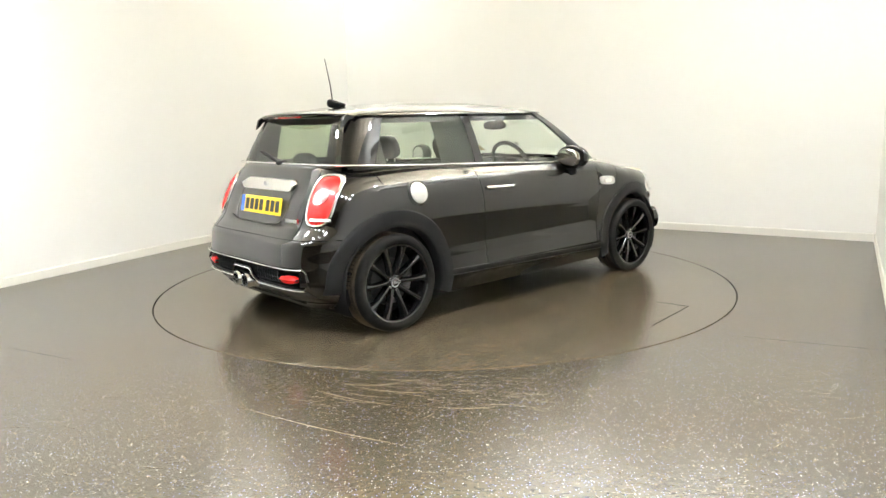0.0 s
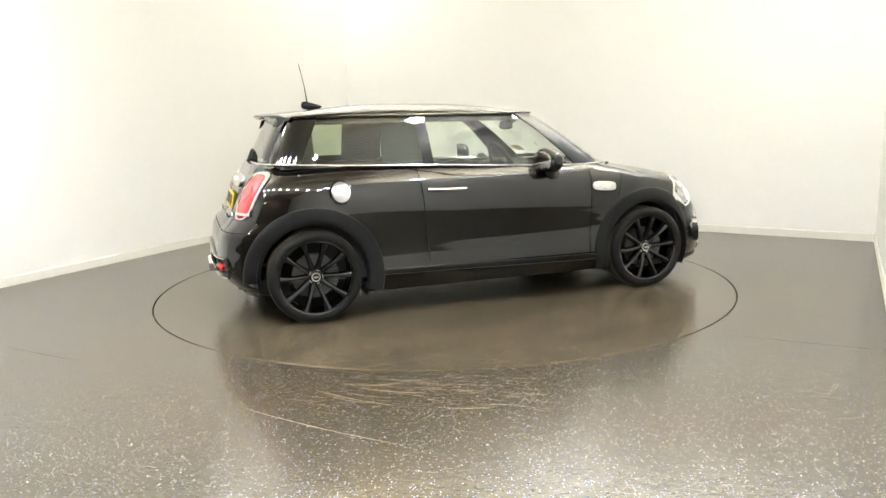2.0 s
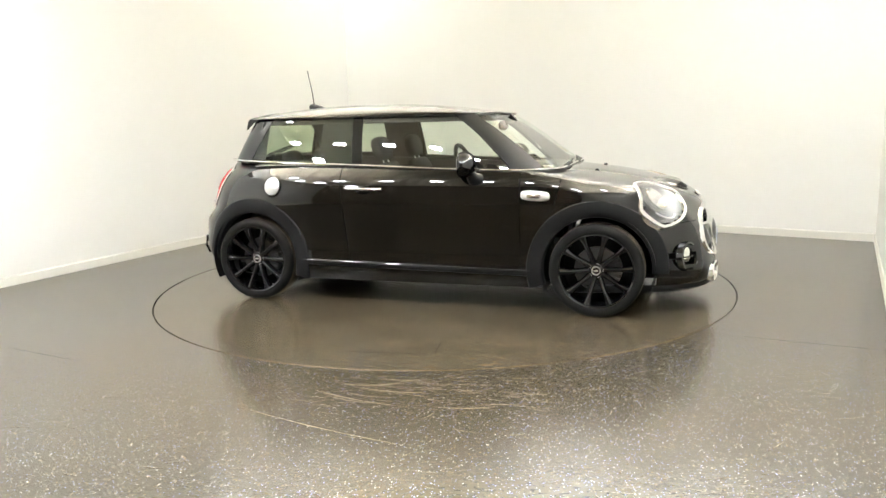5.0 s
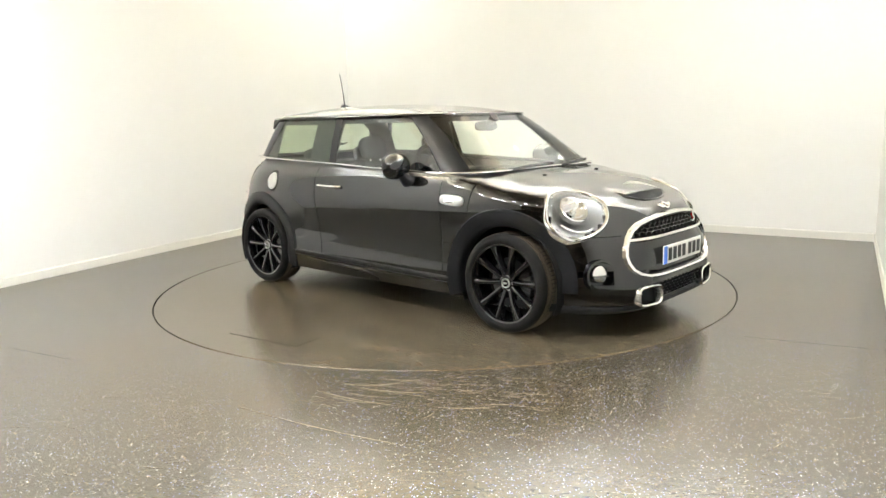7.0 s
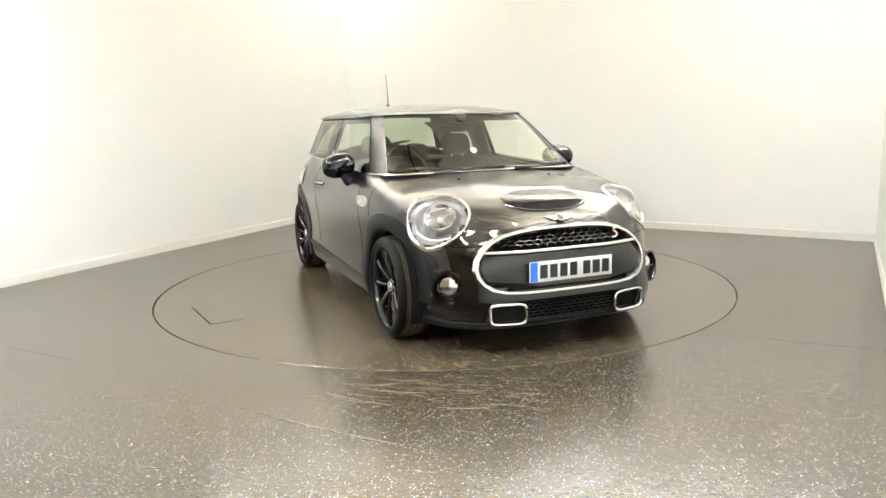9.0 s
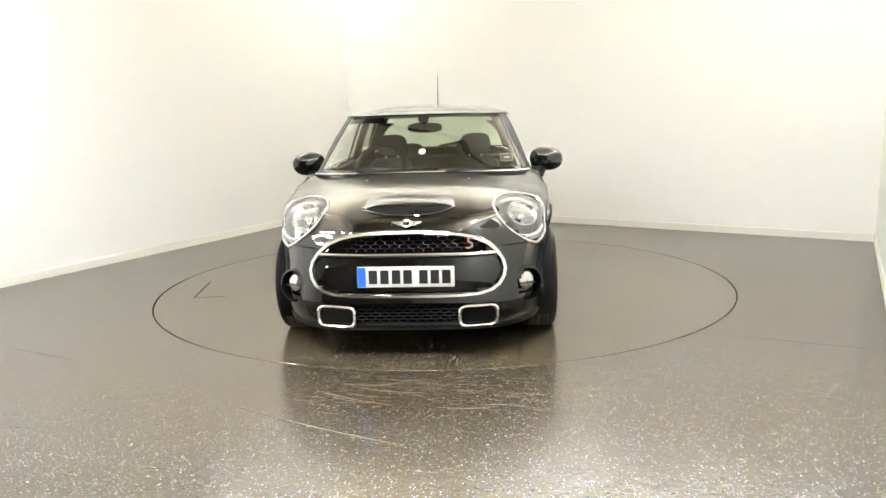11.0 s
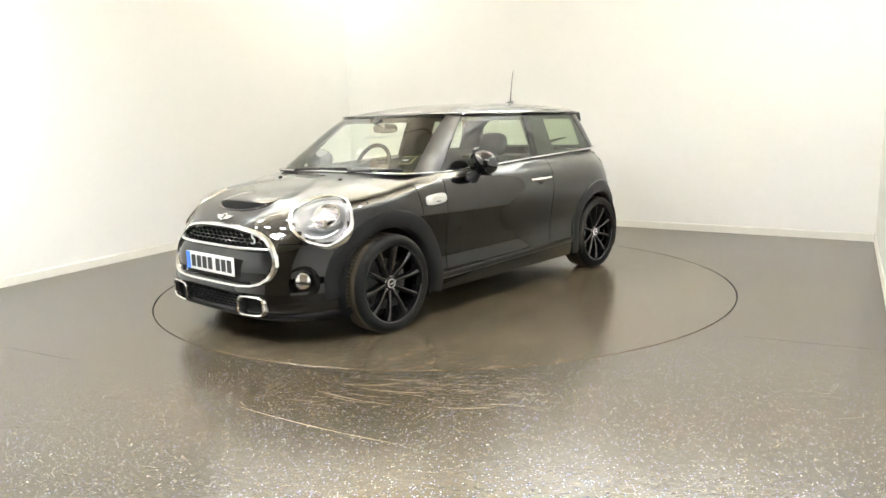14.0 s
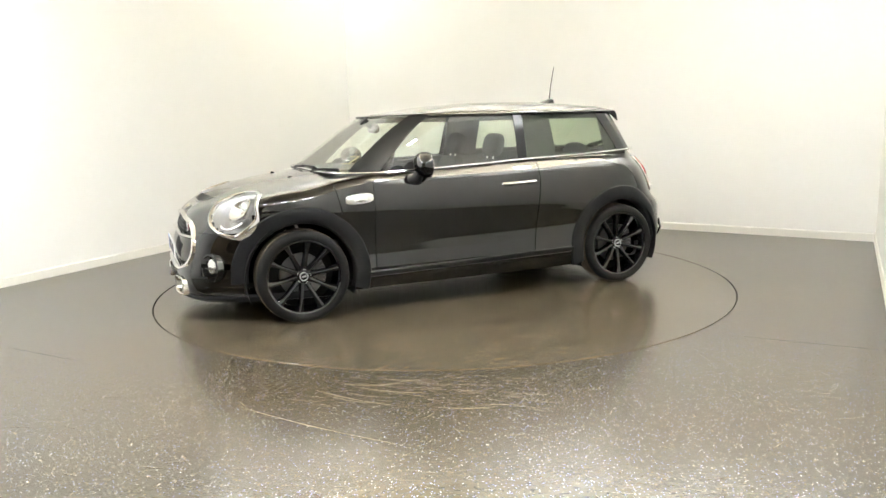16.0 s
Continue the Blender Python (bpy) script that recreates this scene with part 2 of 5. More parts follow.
def room():
    wall("wall_north", A, B, 0, CEIL, M_wall, "plain white painted studio wall, brightly lit")
    wall("wall_west", A, D1, 0, CEIL, M_wall, "plain white painted studio wall, brightly lit")
    wall("wall_east", B, D2, 0, CEIL, M_wall, "plain white painted studio wall, brightly lit")
    wall("wall_south", D1, D2, 0, CEIL, M_wallgrey, "grey-brown painted end wall of the studio")
    baseboard("baseboard", A, B)
    baseboard("baseboard", A, D1)
    baseboard("baseboard", B, D2)
    # floor with a round well for the turntable
    bm = bmesh.new()
    seg, R = 160, 2.232
    ring = [bm.verts.new((R * math.cos(2 * math.pi * i / seg), R * math.sin(2 * math.pi * i / seg), 0)) for i in range(seg)]
    deep = [bm.verts.new((R * math.cos(2 * math.pi * i / seg), R * math.sin(2 * math.pi * i / seg), -0.04)) for i in range(seg)]
    far = [bm.verts.new((26 * math.cos(2 * math.pi * i / seg), 26 * math.sin(2 * math.pi * i / seg), 0)) for i in range(seg)]
    for i in range(seg):
        j = (i + 1) % seg
        bm.faces.new([ring[i], ring[j], far[j], far[i]])
        bm.faces.new([deep[i], deep[j], ring[j], ring[i]])
    bm.faces.new(deep)
    tagged(part("floor", bm, M_floor, None, smooth=False), "grey-brown speckled vinyl floor, scuffed and glossy", "floor", kind="structure")
    # scratches and seams in the vinyl
    bm = bmesh.new()
    rnd = random.Random(5)
    def scratch(b, x0, y0, x1, y1, w, sag=0.02):
        p, q = Vector((x0, y0, 0)), Vector((x1, y1, 0))
        d = (q - p).normalized()
        n = Vector((-d.y, d.x, 0))
        steps = 10
        L, R2 = [], []
        for i in range(steps + 1):
            t = i / steps
            c = p.lerp(q, t) - n * sag * math.sin(math.pi * t)
            k = w * math.sin(math.pi * min(1, max(0.04, t))) ** 0.5 * (0.6 + 0.6 * rnd.random())
            L.append(b.verts.new((*(c + n * k).xy, 0.0012)))
            R2.append(b.verts.new((*(c - n * k).xy, 0.0012)))
        for i in range(steps):
            b.faces.new([L[i], L[i + 1], R2[i + 1], R2[i]])
    for x0, y0, x1, y1, w in ((-0.645, -2.465, -0.22, -2.70, 0.0035), (-0.45, -2.44, -0.09, -2.545, 0.004), (-0.96, -2.66, -0.19, -3.11, 0.0045), (-0.06, -2.72, 0.23, -2.735, 0.003), (-0.56, -2.36, -0.30, -2.43, 0.003), (-0.60, -2.52, -0.33, -2.66, 0.0025), (-0.36, -2.32, -0.05, -2.36, 0.0025), (-0.50, -2.50, -0.25, -2.59, 0.0022)):
        scratch(bm, x0, y0, x1, y1, w * 0.75)
    for i in range(70):
        x, y, a = rnd.gauss(-0.15, 0.35), rnd.uniform(-2.75, -2.27), radians(rnd.gauss(-12, 7))
        l = rnd.uniform(0.04, 0.30)
        scratch(bm, x, y, x + l * math.cos(a), y + l * math.sin(a), rnd.uniform(0.0006, 0.0013), 0.006)
    for i in range(60):
        x, y, a = rnd.uniform(-2.2, 2.2), rnd.uniform(-3.6, -2.3), radians(rnd.gauss(-10, 30))
        l = rnd.uniform(0.03, 0.15)
        scratch(bm, x, y, x + l * math.cos(a), y + l * math.sin(a), 0.0013, 0.004)
    tagged(part("floor_scratches", bm, M_scratch, None, smooth=False), "pale tan scratches worn into the vinyl floor", "scratches", kind="stuff")
    bm = bmesh.new()
    scratch(bm, 1.62, -1.72, 2.45, -2.13, 0.0012, 0.0)
    scratch(bm, -2.62, -1.62, -2.05, -1.92, 0.0012, 0.0)
    tagged(part("floor_seam", bm, M_gap, None, smooth=False), "thin dark welded seam in the vinyl floor", "seam", kind="structure")
    # ceiling of ribbed sheets
    bm = bmesh.new()
    P = []
    for i in range(0, 241):
        u = -12 + i * 0.1
        z = CEIL + (0.03 if i % 4 in (1, 2) else 0.0)
        P.append([(u, -14, z), (u, 8, z)])
    P = [[Matrix.Rotation(radians(-35), 3, "Z") @ Vector(p) for p in row] for row in P]
    grid_bm(P, bm=bm)
    thick(bm, 0.02)
    tagged(part("ceiling", bm, M_ceil, None, smooth=False), "tan ribbed sheet ceiling over the studio", "ceiling", kind="structure")


def conduits():
    """Dark cable runs under the ceiling."""
    for p, q in (((-3.0, 2.6), (2.4, -2.2)), ((-1.2, 3.8), (3.4, 0.4))):
        path = []
        for i in range(17):
            t = i / 16
            path.append((p[0] + (q[0] - p[0]) * t + 0.05 * math.sin(5 * t), p[1] + (q[1] - p[1]) * t, CEIL - 0.06 - 0.06 * math.sin(math.pi * t)))
        tagged(part("ceiling_cable", tube(path, 0.04, 8), M_gap), "dark cable run slung under the ceiling", "cable", "ceiling cables")


def ceiling_lamp(x, y, turn):
    bm = bmesh.new()
    box(bm, (-0.092, -0.092, -0.05), (0.092, 0.092, 0.0), 0.006)
    ob = part("ceiling_lamp", bm, M_lampbody)
    bm = bmesh.new()
    box(bm, (-0.077, -0.077, -0.058), (0.077, 0.077, -0.0505), 0.002)
    part("diffuser", bm, M_glow, ob, "glowing warm white diffuser")
    bm = bmesh.new()
    for s in (-1, 1):
        tube([(s * 0.085, 0, -0.01), (s * 0.085, 0, CEIL - LAMP_Z + 0.01)], 0.003, 6, bm=bm)
    part("hanging_wire", bm, M_satin, ob)
    tagged(ob, "square white pendant lamp, lit, hung under the ceiling; side rows added as fill", "pendant lamp", "pendant lamps")
    ob.matrix_basis = pose(x, y, LAMP_Z, 0, 0, turn)
    return ob


def fill_trough(m):
    """An added fill light out of view: an open wall trough, its lamp facing the ceiling."""
    prof = [(0.004, -0.10), (0.10, -0.08), (0.19, 0.0), (0.19, 0.03), (0.18, 0.03), (0.17, 0.0), (0.09, -0.065), (0.012, -0.08), (0.012, 0.03), (0.004, 0.03)]
    P = [[(x, o, z) for o, z in prof] for x in (-0.55, 0.55)]
    bm = grid_bm(P, close_v=True)
    bm.verts.ensure_lookup_table()
    bm.faces.new(bm.verts[:10])
    bm.faces.new(bm.verts[10:])
    ob = part("fill_uplight", bm, M_lampbody, None, smooth=False)
    bm = bmesh.new()
    box(bm, (-0.52, 0.05, -0.05), (0.52, 0.13, -0.035), 0.004)
    part("fill_strip", bm, M_up, ob, "glowing fill strip facing the ceiling, added")
    tagged(ob, "added fill light, white trough high on the wall, out of view", "wall light", "wall uplights")
    ob.matrix_basis = m
    return ob


def lamps():
    first = None
    across = Vector((math.cos(radians(-28)), math.sin(radians(-28)), 0))
    spots = [Vector((-0.94, -3.84, 0)) + across * 0.62 * k for k in range(-5, 3)]
    # two more rows along the side walls, added as fill light
    spots += [A + LDIR * (6.6 + 1.9 * k) + Vector((1.1, -0.58, 0)) for k in range(3)]
    spots += [B + RDIR * (2.6 + 1.9 * k) + Vector((-0.9, 0.48, 0)) for k in range(3)]
    for p in spots:
        if first is None:
            first = ceiling_lamp(p.x, p.y, -28)
        else:
            copy_thing(first, pose(p.x, p.y, LAMP_Z, 0, 0, -28))
    # made-up troughs on the walls, added to brighten the ceiling over the turntable
    first = None
    for p, d in [(A.lerp(B, f), B - A) for f in (0.47, 0.66, 0.85)] + [(A + LDIR * k, LDIR) for k in (2.5, 4.1, 5.7)] + [(B + RDIR * k, RDIR) for k in (0.9, 2.5, 4.1)]:
        n = Vector((-d.y, d.x, 0)).normalized()
        if n.dot(Vector((0, -2, 0)) - p) < 0:
            n = -n
        m = pose(*(p + n * 0.0), 0, 0, math.degrees(math.atan2(n.y, n.x)) - 90)
        m.translation = (p.x, p.y, 3.2)
        if first is None:
            first = fill_trough(m)
        else:
            copy_thing(first, m)


def turntable():
    seg, R = 160, 2.222
    bm = bmesh.new()
    rings = []
    for r, z in ((0.5, 0.0), (1.2, 0.0), (2.0, 0.0), (R - 0.002, 0.0), (R, -0.002), (R, -0.035)):
        rings.append([bm.verts.new((r * math.cos(2 * math.pi * i / seg), r * math.sin(2 * math.pi * i / seg), z)) for i in range(seg)])
    for a, b in zip(rings, rings[1:]):
        for i in range(seg):
            j = (i + 1) % seg
            bm.faces.new([a[i], a[j], b[j], b[i]])
    bm.faces.new(rings[0])
    ob = part("turntable", bm, M_disc, None, smooth=False)
    tagged(ob, "round turntable set flush in the floor, scuffed vinyl top", "turntable")
    # seam of an access hatch in its deck
    bm = bmesh.new()
    pts = [(-0.10, -1.885), (0.47, -1.80), (0.435, -1.57)]
    for (x0, y0), (x1, y1) in zip(pts, pts[1:]):
        a, b = Vector((x0 - OFF[0], y0 - OFF[1], 0)), Vector((x1 - OFF[0], y1 - OFF[1], 0))
        d = (b - a).normalized()
        n = Vector((-d.y, d.x, 0)) * 0.0028
        bm.faces.new([bm.verts.new((*(v + o).xy, 0.0012)) for v, o in ((a, n), (b, n), (b, -n), (a, -n))])
    part("hatch_seam", bm, M_gap, ob, "dark seam of a hatch", smooth=False)
    return ob


OFF = (-0.064, 0.081)

# ---- car body shape: x ahead, y to its left, z up, origin midway between the axles ----
XF = curve([0.10, 0.17, 0.22, 0.30, 0.42, 0.55, 0.65, 0.75, 0.85, 1.05], [1.86, 1.93, 1.985, 1.995, 1.975, 1.955, 1.935, 1.915, 1.885, 1.80])
XR = curve([0.10, 0.20, 0.26, 0.37, 0.50, 0.57, 0.62, 0.675, 0.74, 0.82, 0.95, 1.05], [1.64, 1.71, 1.78, 1.845, 1.835, 1.823, 1.785, 1.735, 1.705, 1.672, 1.605, 1.55])
NF = curve([0.10, 0.45, 0.60, 0.70, 0.80, 0.95], [4.4, 4.4, 4.6, 5.2, 5.5, 5.5])
NOSE = curve([0.10, 0.45, 0.55, 0.61, 0.68, 0.74, 0.80, 0.95], [0.0, 0.0, 0.02, 0.05, 0.10, 0.125, 0.125, 0.10])
WID = curve([0.10, 0.18, 0.26, 0.31, 0.36, 0.41, 0.47, 0.54, 0.62, 0.685, 0.72, 0.76, 0.80, 0.86, 0.90, 0.94, 0.98, 1.05],
            [0.79, 0.815, 0.834, 0.837, 0.832, 0.829, 0.8285, 0.833, 0.841, 0.8475, 0.849, 0.848, 0.843, 0.829, 0.812, 0.782, 0.745, 0.69])
HOOD = curve([0.70, 0.85, 1.0, 1.09, 1.27, 1.45, 1.60, 1.72, 1.80, 1.86, 1.92, 2.0], [0.955, 0.952, 0.944, 0.934, 0.914, 0.884, 0.846, 0.803, 0.766, 0.733, 0.692, 0.62])
BELT = curve([-1.75, -1.43, -0.93, -0.45, 0.0, 0.38, 0.70, 0.80], [1.035, 1.026, 1.004, 0.988, 0.967, 0.952, 0.945, 0.945])


def top_z(x, y):
    t = np.clip((x - 0.72) / 0.22, 0, 1)
    t = t * t * (3 - 2 * t)
    hood = HOOD(x) - 0.055 * (np.abs(y) / 0.75) ** 2.6 * np.clip((x - 0.7) / 0.5, 0.35, 1)
    return BELT(x) * (1 - t) + hood * t


def solid(x, y, z):
    """Below zero inside the lower body; about metres."""
    q = np.clip((np.abs(y) - 0.20) / 0.34, 0, 1)
    xe = np.where(x > 0, XF(z) - NOSE(z) * q * q * (3 - 2 * q), XR(z))
    n = np.where(x > 0, NF(z), 6.0)
    w = WID(z)
    u, v = np.abs(x) / xe, np.abs(y) / w
    s = u ** n + v ** n + 1e-9
    r = s ** (1 / n)
    gx = (u / r) ** (n - 1) / xe
    gy = (v / r) ** (n - 1) / w
    a = (r - 1) / np.sqrt(gx * gx + gy * gy + 1e-6)
    tz = top_z(x, y)
    e = 1e-3
    sx = (top_z(x + e, y) - top_z(x - e, y)) / (2 * e)
    b = (z - tz) / np.sqrt(1 + sx * sx)
    k = np.where(x > 0.8, 0.07, 0.03)
    h = np.clip(0.5 + 0.5 * (a - b) / k, 0, 1)
    return b * (1 - h) + a * h + k * h * (1 - h)


def shoot(o, d, far=2.6):
    """Where rays from inside leave the body."""
    o, d = np.asarray(o, float), np.asarray(d, float)
    lo = np.zeros(np.broadcast(o[..., 0], d[..., 0]).shape)
    hi = lo + far
    for _ in range(26):
        mid = (lo + hi) / 2
        p = o + d * mid[..., None]
        inside = solid(p[..., 0], p[..., 1], p[..., 2]) < 0
        lo, hi = np.where(inside, mid, lo), np.where(inside, hi, mid)
    return o + d * lo[..., None]


def table_of(us, vs, fn):
    """A quick lookup of a surface height over two coordinates."""
    U, V = np.meshgrid(us, vs, indexing="ij")
    T = fn(U, V).tolist()
    u0, v0, du, dv, nu, nv = us[0], vs[0], us[1] - us[0], vs[1] - vs[0], len(us) - 2, len(vs) - 2

    def at(u, v):
        a, b = (u - u0) / du, (v - v0) / dv
        i, j = min(max(int(a), 0), nu), min(max(int(b), 0), nv)
        f, g = min(max(a - i, 0.0), 1.0), min(max(b - j, 0.0), 1.0)
        return (T[i][j] * (1 - f) + T[i + 1][j] * f) * (1 - g) + (T[i][j + 1] * (1 - f) + T[i + 1][j + 1] * f) * g
    return at


def pack(x, y, z):
    return np.stack(np.broadcast_arrays(x, y, z), -1)


side_y = table_of(np.linspace(-1.86, 2.0, 300), np.linspace(0.10, 1.04, 110), lambda x, z: shoot(pack(x, 0.0 * x, z), pack(0.0, 1.0, 0 * z))[..., 1])
front_half = table_of(np.linspace(0, 0.86, 130), np.linspace(0.10, 0.94, 120), lambda y, z: shoot(pack(0.5, y, z), pack(1.0, 0.0, 0 * z))[..., 0])
rear_half = table_of(np.linspace(0, 0.86, 130), np.linspace(0.10, 1.03, 120), lambda y, z: shoot(pack(-0.5, y, z), pack(-1.0, 0.0, 0 * z))[..., 0])
hood_half = table_of(np.linspace(0.8, 1.95, 150), np.linspace(0, 0.84, 110), lambda x, y: shoot(pack(x, y, 0.5), pack(0.0, 0.0, 1.0 + 0 * y))[..., 2])


def front_x(y, z):
    return front_half(abs(y), z)


def rear_x(y, z):
    return rear_half(abs(y), z)


def hood_z(x, y):
    return hood_half(x, abs(y))


def normal_at(p):
    e = 2e-3
    x, y, z = p
    f = solid(x + np.array([e, -e, 0, 0, 0, 0]), y + np.array([0, 0, e, -e, 0, 0]), z + np.array([0, 0, 0, 0, e, -e]))
    return Vector((f[0] - f[1], f[2] - f[3], f[4] - f[5])).normalized()


# glasshouse: plan outline at each height
CX = -0.45
GF = curve([0.90, 0.95, 1.10, 1.22, 1.325, 1.40], [1.04, 0.985, 0.795, 0.64, 0.485, 0.38])
GR = curve([0.90, 1.02, 1.15, 1.325, 1.40], [-1.58, -1.53, -1.47, -1.385, -1.35])
GW = curve([0.90, 0.96, 1.02, 1.15, 1.25, 1.325, 1.40], [0.752, 0.738, 0.719, 0.675, 0.636, 0.603, 0.57])
GN = curve([0.90, 0.95, 1.325], [9.5, 9.0, 5.5])


def gh_y(x, z, grow=0.0):
    a = (GF(z) - CX) if x > CX else (CX - GR(z))
    n = GN(z) if x > CX else 7.5
    u = min(1.0, abs(x - CX) / (a + grow))
    return float((GW(z) + grow) * (1 - u ** n) ** (1 / n))


def gh_x(y, z, front=True, grow=0.0):
    a = (GF(z) - CX) if front else (CX - GR(z))
    n = GN(z) if front else 7.5
    v = min(1.0, abs(y) / (GW(z) + grow))
    return float(CX + (1 if front else -1) * (a + grow) * (1 - v ** n) ** (1 / n))


WHEEL_X, WHEEL_Z = 1.2475, 0.303
HL = Vector((1.622, 0.628, 0.742))
HL_N = Vector((0.666, 0.298, 0.682)).normalized()


# ---- car ----
def body_panels(car):
    """The painted shell, cut along its shut lines into panels."""
    cols = []
    for i in range(36):
        cols.append((1.15, i / 36 * 90.0))
    for i in range(84):
        cols.append((1.15 - 2.3 * i / 84, 90.0))
    for i in range(37):
        cols.append((-1.15, 90.0 + i / 36 * 90.0))
    cols += [(x, -a) for x, a in cols[-2:0:-1]]
    ox = np.array([c[0] for c in cols])
    al = np.radians([c[1] for c in cols])
    rows = []
    for z in np.concatenate([np.linspace(0.175, 0.57, 21), np.linspace(0.58, 0.70, 15)]):
        o = np.stack([ox, 0 * ox, 0 * ox + z], -1)
        d = np.stack([np.cos(al), np.sin(al), 0 * al], -1)
        rows.append(shoot(o, d))
    for b in np.radians(np.concatenate([np.linspace(1.0, 40, 34), np.linspace(42, 90, 22)])):
        o = np.stack([ox, 0 * ox, 0 * ox + 0.705], -1)
        d = np.stack([np.cos(al) * math.cos(b), np.sin(al) * math.cos(b), 0 * al + math.sin(b)], -1)
        rows.append(shoot(o, d))
    bm = grid_bm([[tuple(p) for p in r] for r in rows], close_v=True)
    bmesh.ops.remove_doubles(bm, verts=bm.verts[:], dist=2e-4)
    cuts = [((-0.50, 0, 0.6), (1, 0, 0.09)), ((0.755, 0, 0), (1, 0, 0)), ((0, 0, 0.305), (0.02, 0, 1)), ((1.0, 0, 0.8), (1, 0, -0.22)), ((0, 0, 0.603), (0, 0, 1)),
            ((0, 0.505, 0), (0, 1, 0)), ((0, -0.505, 0), (0, 1, 0))]
    for co, no in cuts:
        bmesh.ops.bisect_plane(bm, geom=bm.verts[:] + bm.edges[:] + bm.faces[:], dist=1e-5, plane_co=co, plane_no=no)
    hl = [HL, Vector((HL.x, -HL.y, HL.z))]
    GHA, GHB = float(GF(1.0)) - 0.03 - CX, CX - float(GR(1.0)) - 0.03
    kinds = {}
    for f in bm.faces:
        c = f.calc_center_median()
        ay = abs(c.y)
        if -1.62 < c.x < 0.93 and c.z > 0.93:
            a = GHA if c.x > CX else GHB
            if (abs(c.x - CX) / a) ** 7 + (ay / 0.715) ** 7 < 1:
                continue
        if ay > 0.5 and min(math.hypot(c.x - WHEEL_X, c.z - WHEEL_Z), math.hypot(c.x + WHEEL_X, c.z - WHEEL_Z)) < 0.372:
            continue
        if any((c - h).length < 0.168 for h in hl):
            continue
        if c.x > 1.75 and in_grille(ay, c.z, 0.93):
            continue
        if c.x > 1.7 and ay < 0.47 and 0.19 < c.z < 0.305:
            continue
        if c.x > 1.6 and math.hypot(ay - 0.650, c.z - 0.385) < 0.055:
            continue
        if c.x < -1.6 and ay < 0.60 and 0.325 < c.z < 0.425:
            continue
        # station along each tilted cut
        xd = c.x + (c.z - 0.6) * 0.09
        xh = c.x - (c.z - 0.8) * 0.22
        if -0.50 < xd and c.x < 0.755 and c.z + 0.02 * c.x > 0.305 and ay > 0.4:
            k = "door_left" if c.y > 0 else "door_right"
        elif xh > 1.0 and c.z > 0.603:
            k = "hood"
        elif c.x > 1.0 and c.z < 0.603:
            k = "front_bumper"
        elif c.x < -1.0 and c.z < 0.603:
            k = "rear_bumper"
        elif c.x < -1.35 and ay < 0.505:
            k = "tailgate"
        else:
            k = "body_shell"
        kinds.setdefault(k, []).append([v.co.copy() for v in f.verts])
    made = {}
    for k, faces in kinds.items():
        idx, verts, polys = {}, [], []
        for f in faces:
            q = []
            for co in f:
                key = (round(co.x, 5), round(co.y, 5), round(co.z, 5))
                if key not in idx:
                    idx[key] = len(verts)
                    verts.append(co)
                q.append(idx[key])
            if len(set(q)) == len(q):
                polys.append(q)
        me = bpy.data.meshes.new(k)
        me.from_pydata(verts, [], polys)
        bm2 = bmesh.new()
        bm2.from_mesh(me)
        bm2.normal_update()
        # every face of every separate piece looks outwards
        mid = np.array([f.calc_center_median() for f in bm2.faces])
        nrm = np.array([f.normal for f in bm2.faces]) * 1e-3
        ahead, behind = mid + nrm, mid - nrm
        turned = solid(ahead[:, 0], ahead[:, 1], ahead[:, 2]) < solid(behind[:, 0], behind[:, 1], behind[:, 2])
        bmesh.ops.reverse_faces(bm2, faces=[f for f, t in zip(bm2.faces, turned) if t])
        bm2.to_mesh(me)
        bm2.free()
        for p in me.polygons:
            p.use_smooth = True
        v = np.array([list(x.co) for x in me.vertices])
        e = 3e-3
        g = np.stack([solid(v[:, 0] + e, v[:, 1], v[:, 2]) - solid(v[:, 0] - e, v[:, 1], v[:, 2]),
                      solid(v[:, 0], v[:, 1] + e, v[:, 2]) - solid(v[:, 0], v[:, 1] - e, v[:, 2]),
                      solid(v[:, 0], v[:, 1], v[:, 2] + e) - solid(v[:, 0], v[:, 1], v[:, 2] - e)], -1)
        g /= np.linalg.norm(g, axis=1)[:, None]
        me.normals_split_custom_set_from_vertices([tuple(n) for n in g])
        me.materials.append(M_paint)
        name = k.rsplit("_", 1)[0] if k.startswith("door") else k
        ob = new(name, me)
        ob.parent = car
        made[k] = ob
    return made


GRILLE = [(0.0, 0.703), (0.10, 0.7025), (0.20, 0.698), (0.30, 0.686), (0.38, 0.666), (0.45, 0.632), (0.50, 0.59), (0.535, 0.54), (0.548, 0.49), (0.54, 0.445), (0.515, 0.405), (0.47, 0.374), (0.40, 0.356), (0.30, 0.349), (0.20, 0.347), (0.10, 0.346), (0.0, 0.346)]


def grille_path(k, dx=0.0):
    """The grille's outline, shrunk by k towards its middle, laid on the nose."""
    half = [(y * k, 0.515 + (z - 0.515) * (1 - (1 - k) * 2.2)) for y, z in GRILLE]
    pts = half + [(-y, z) for y, z in half[-2:0:-1]]
    return [Vector((front_x(y, z) + dx, y, z)) for y, z in pts]


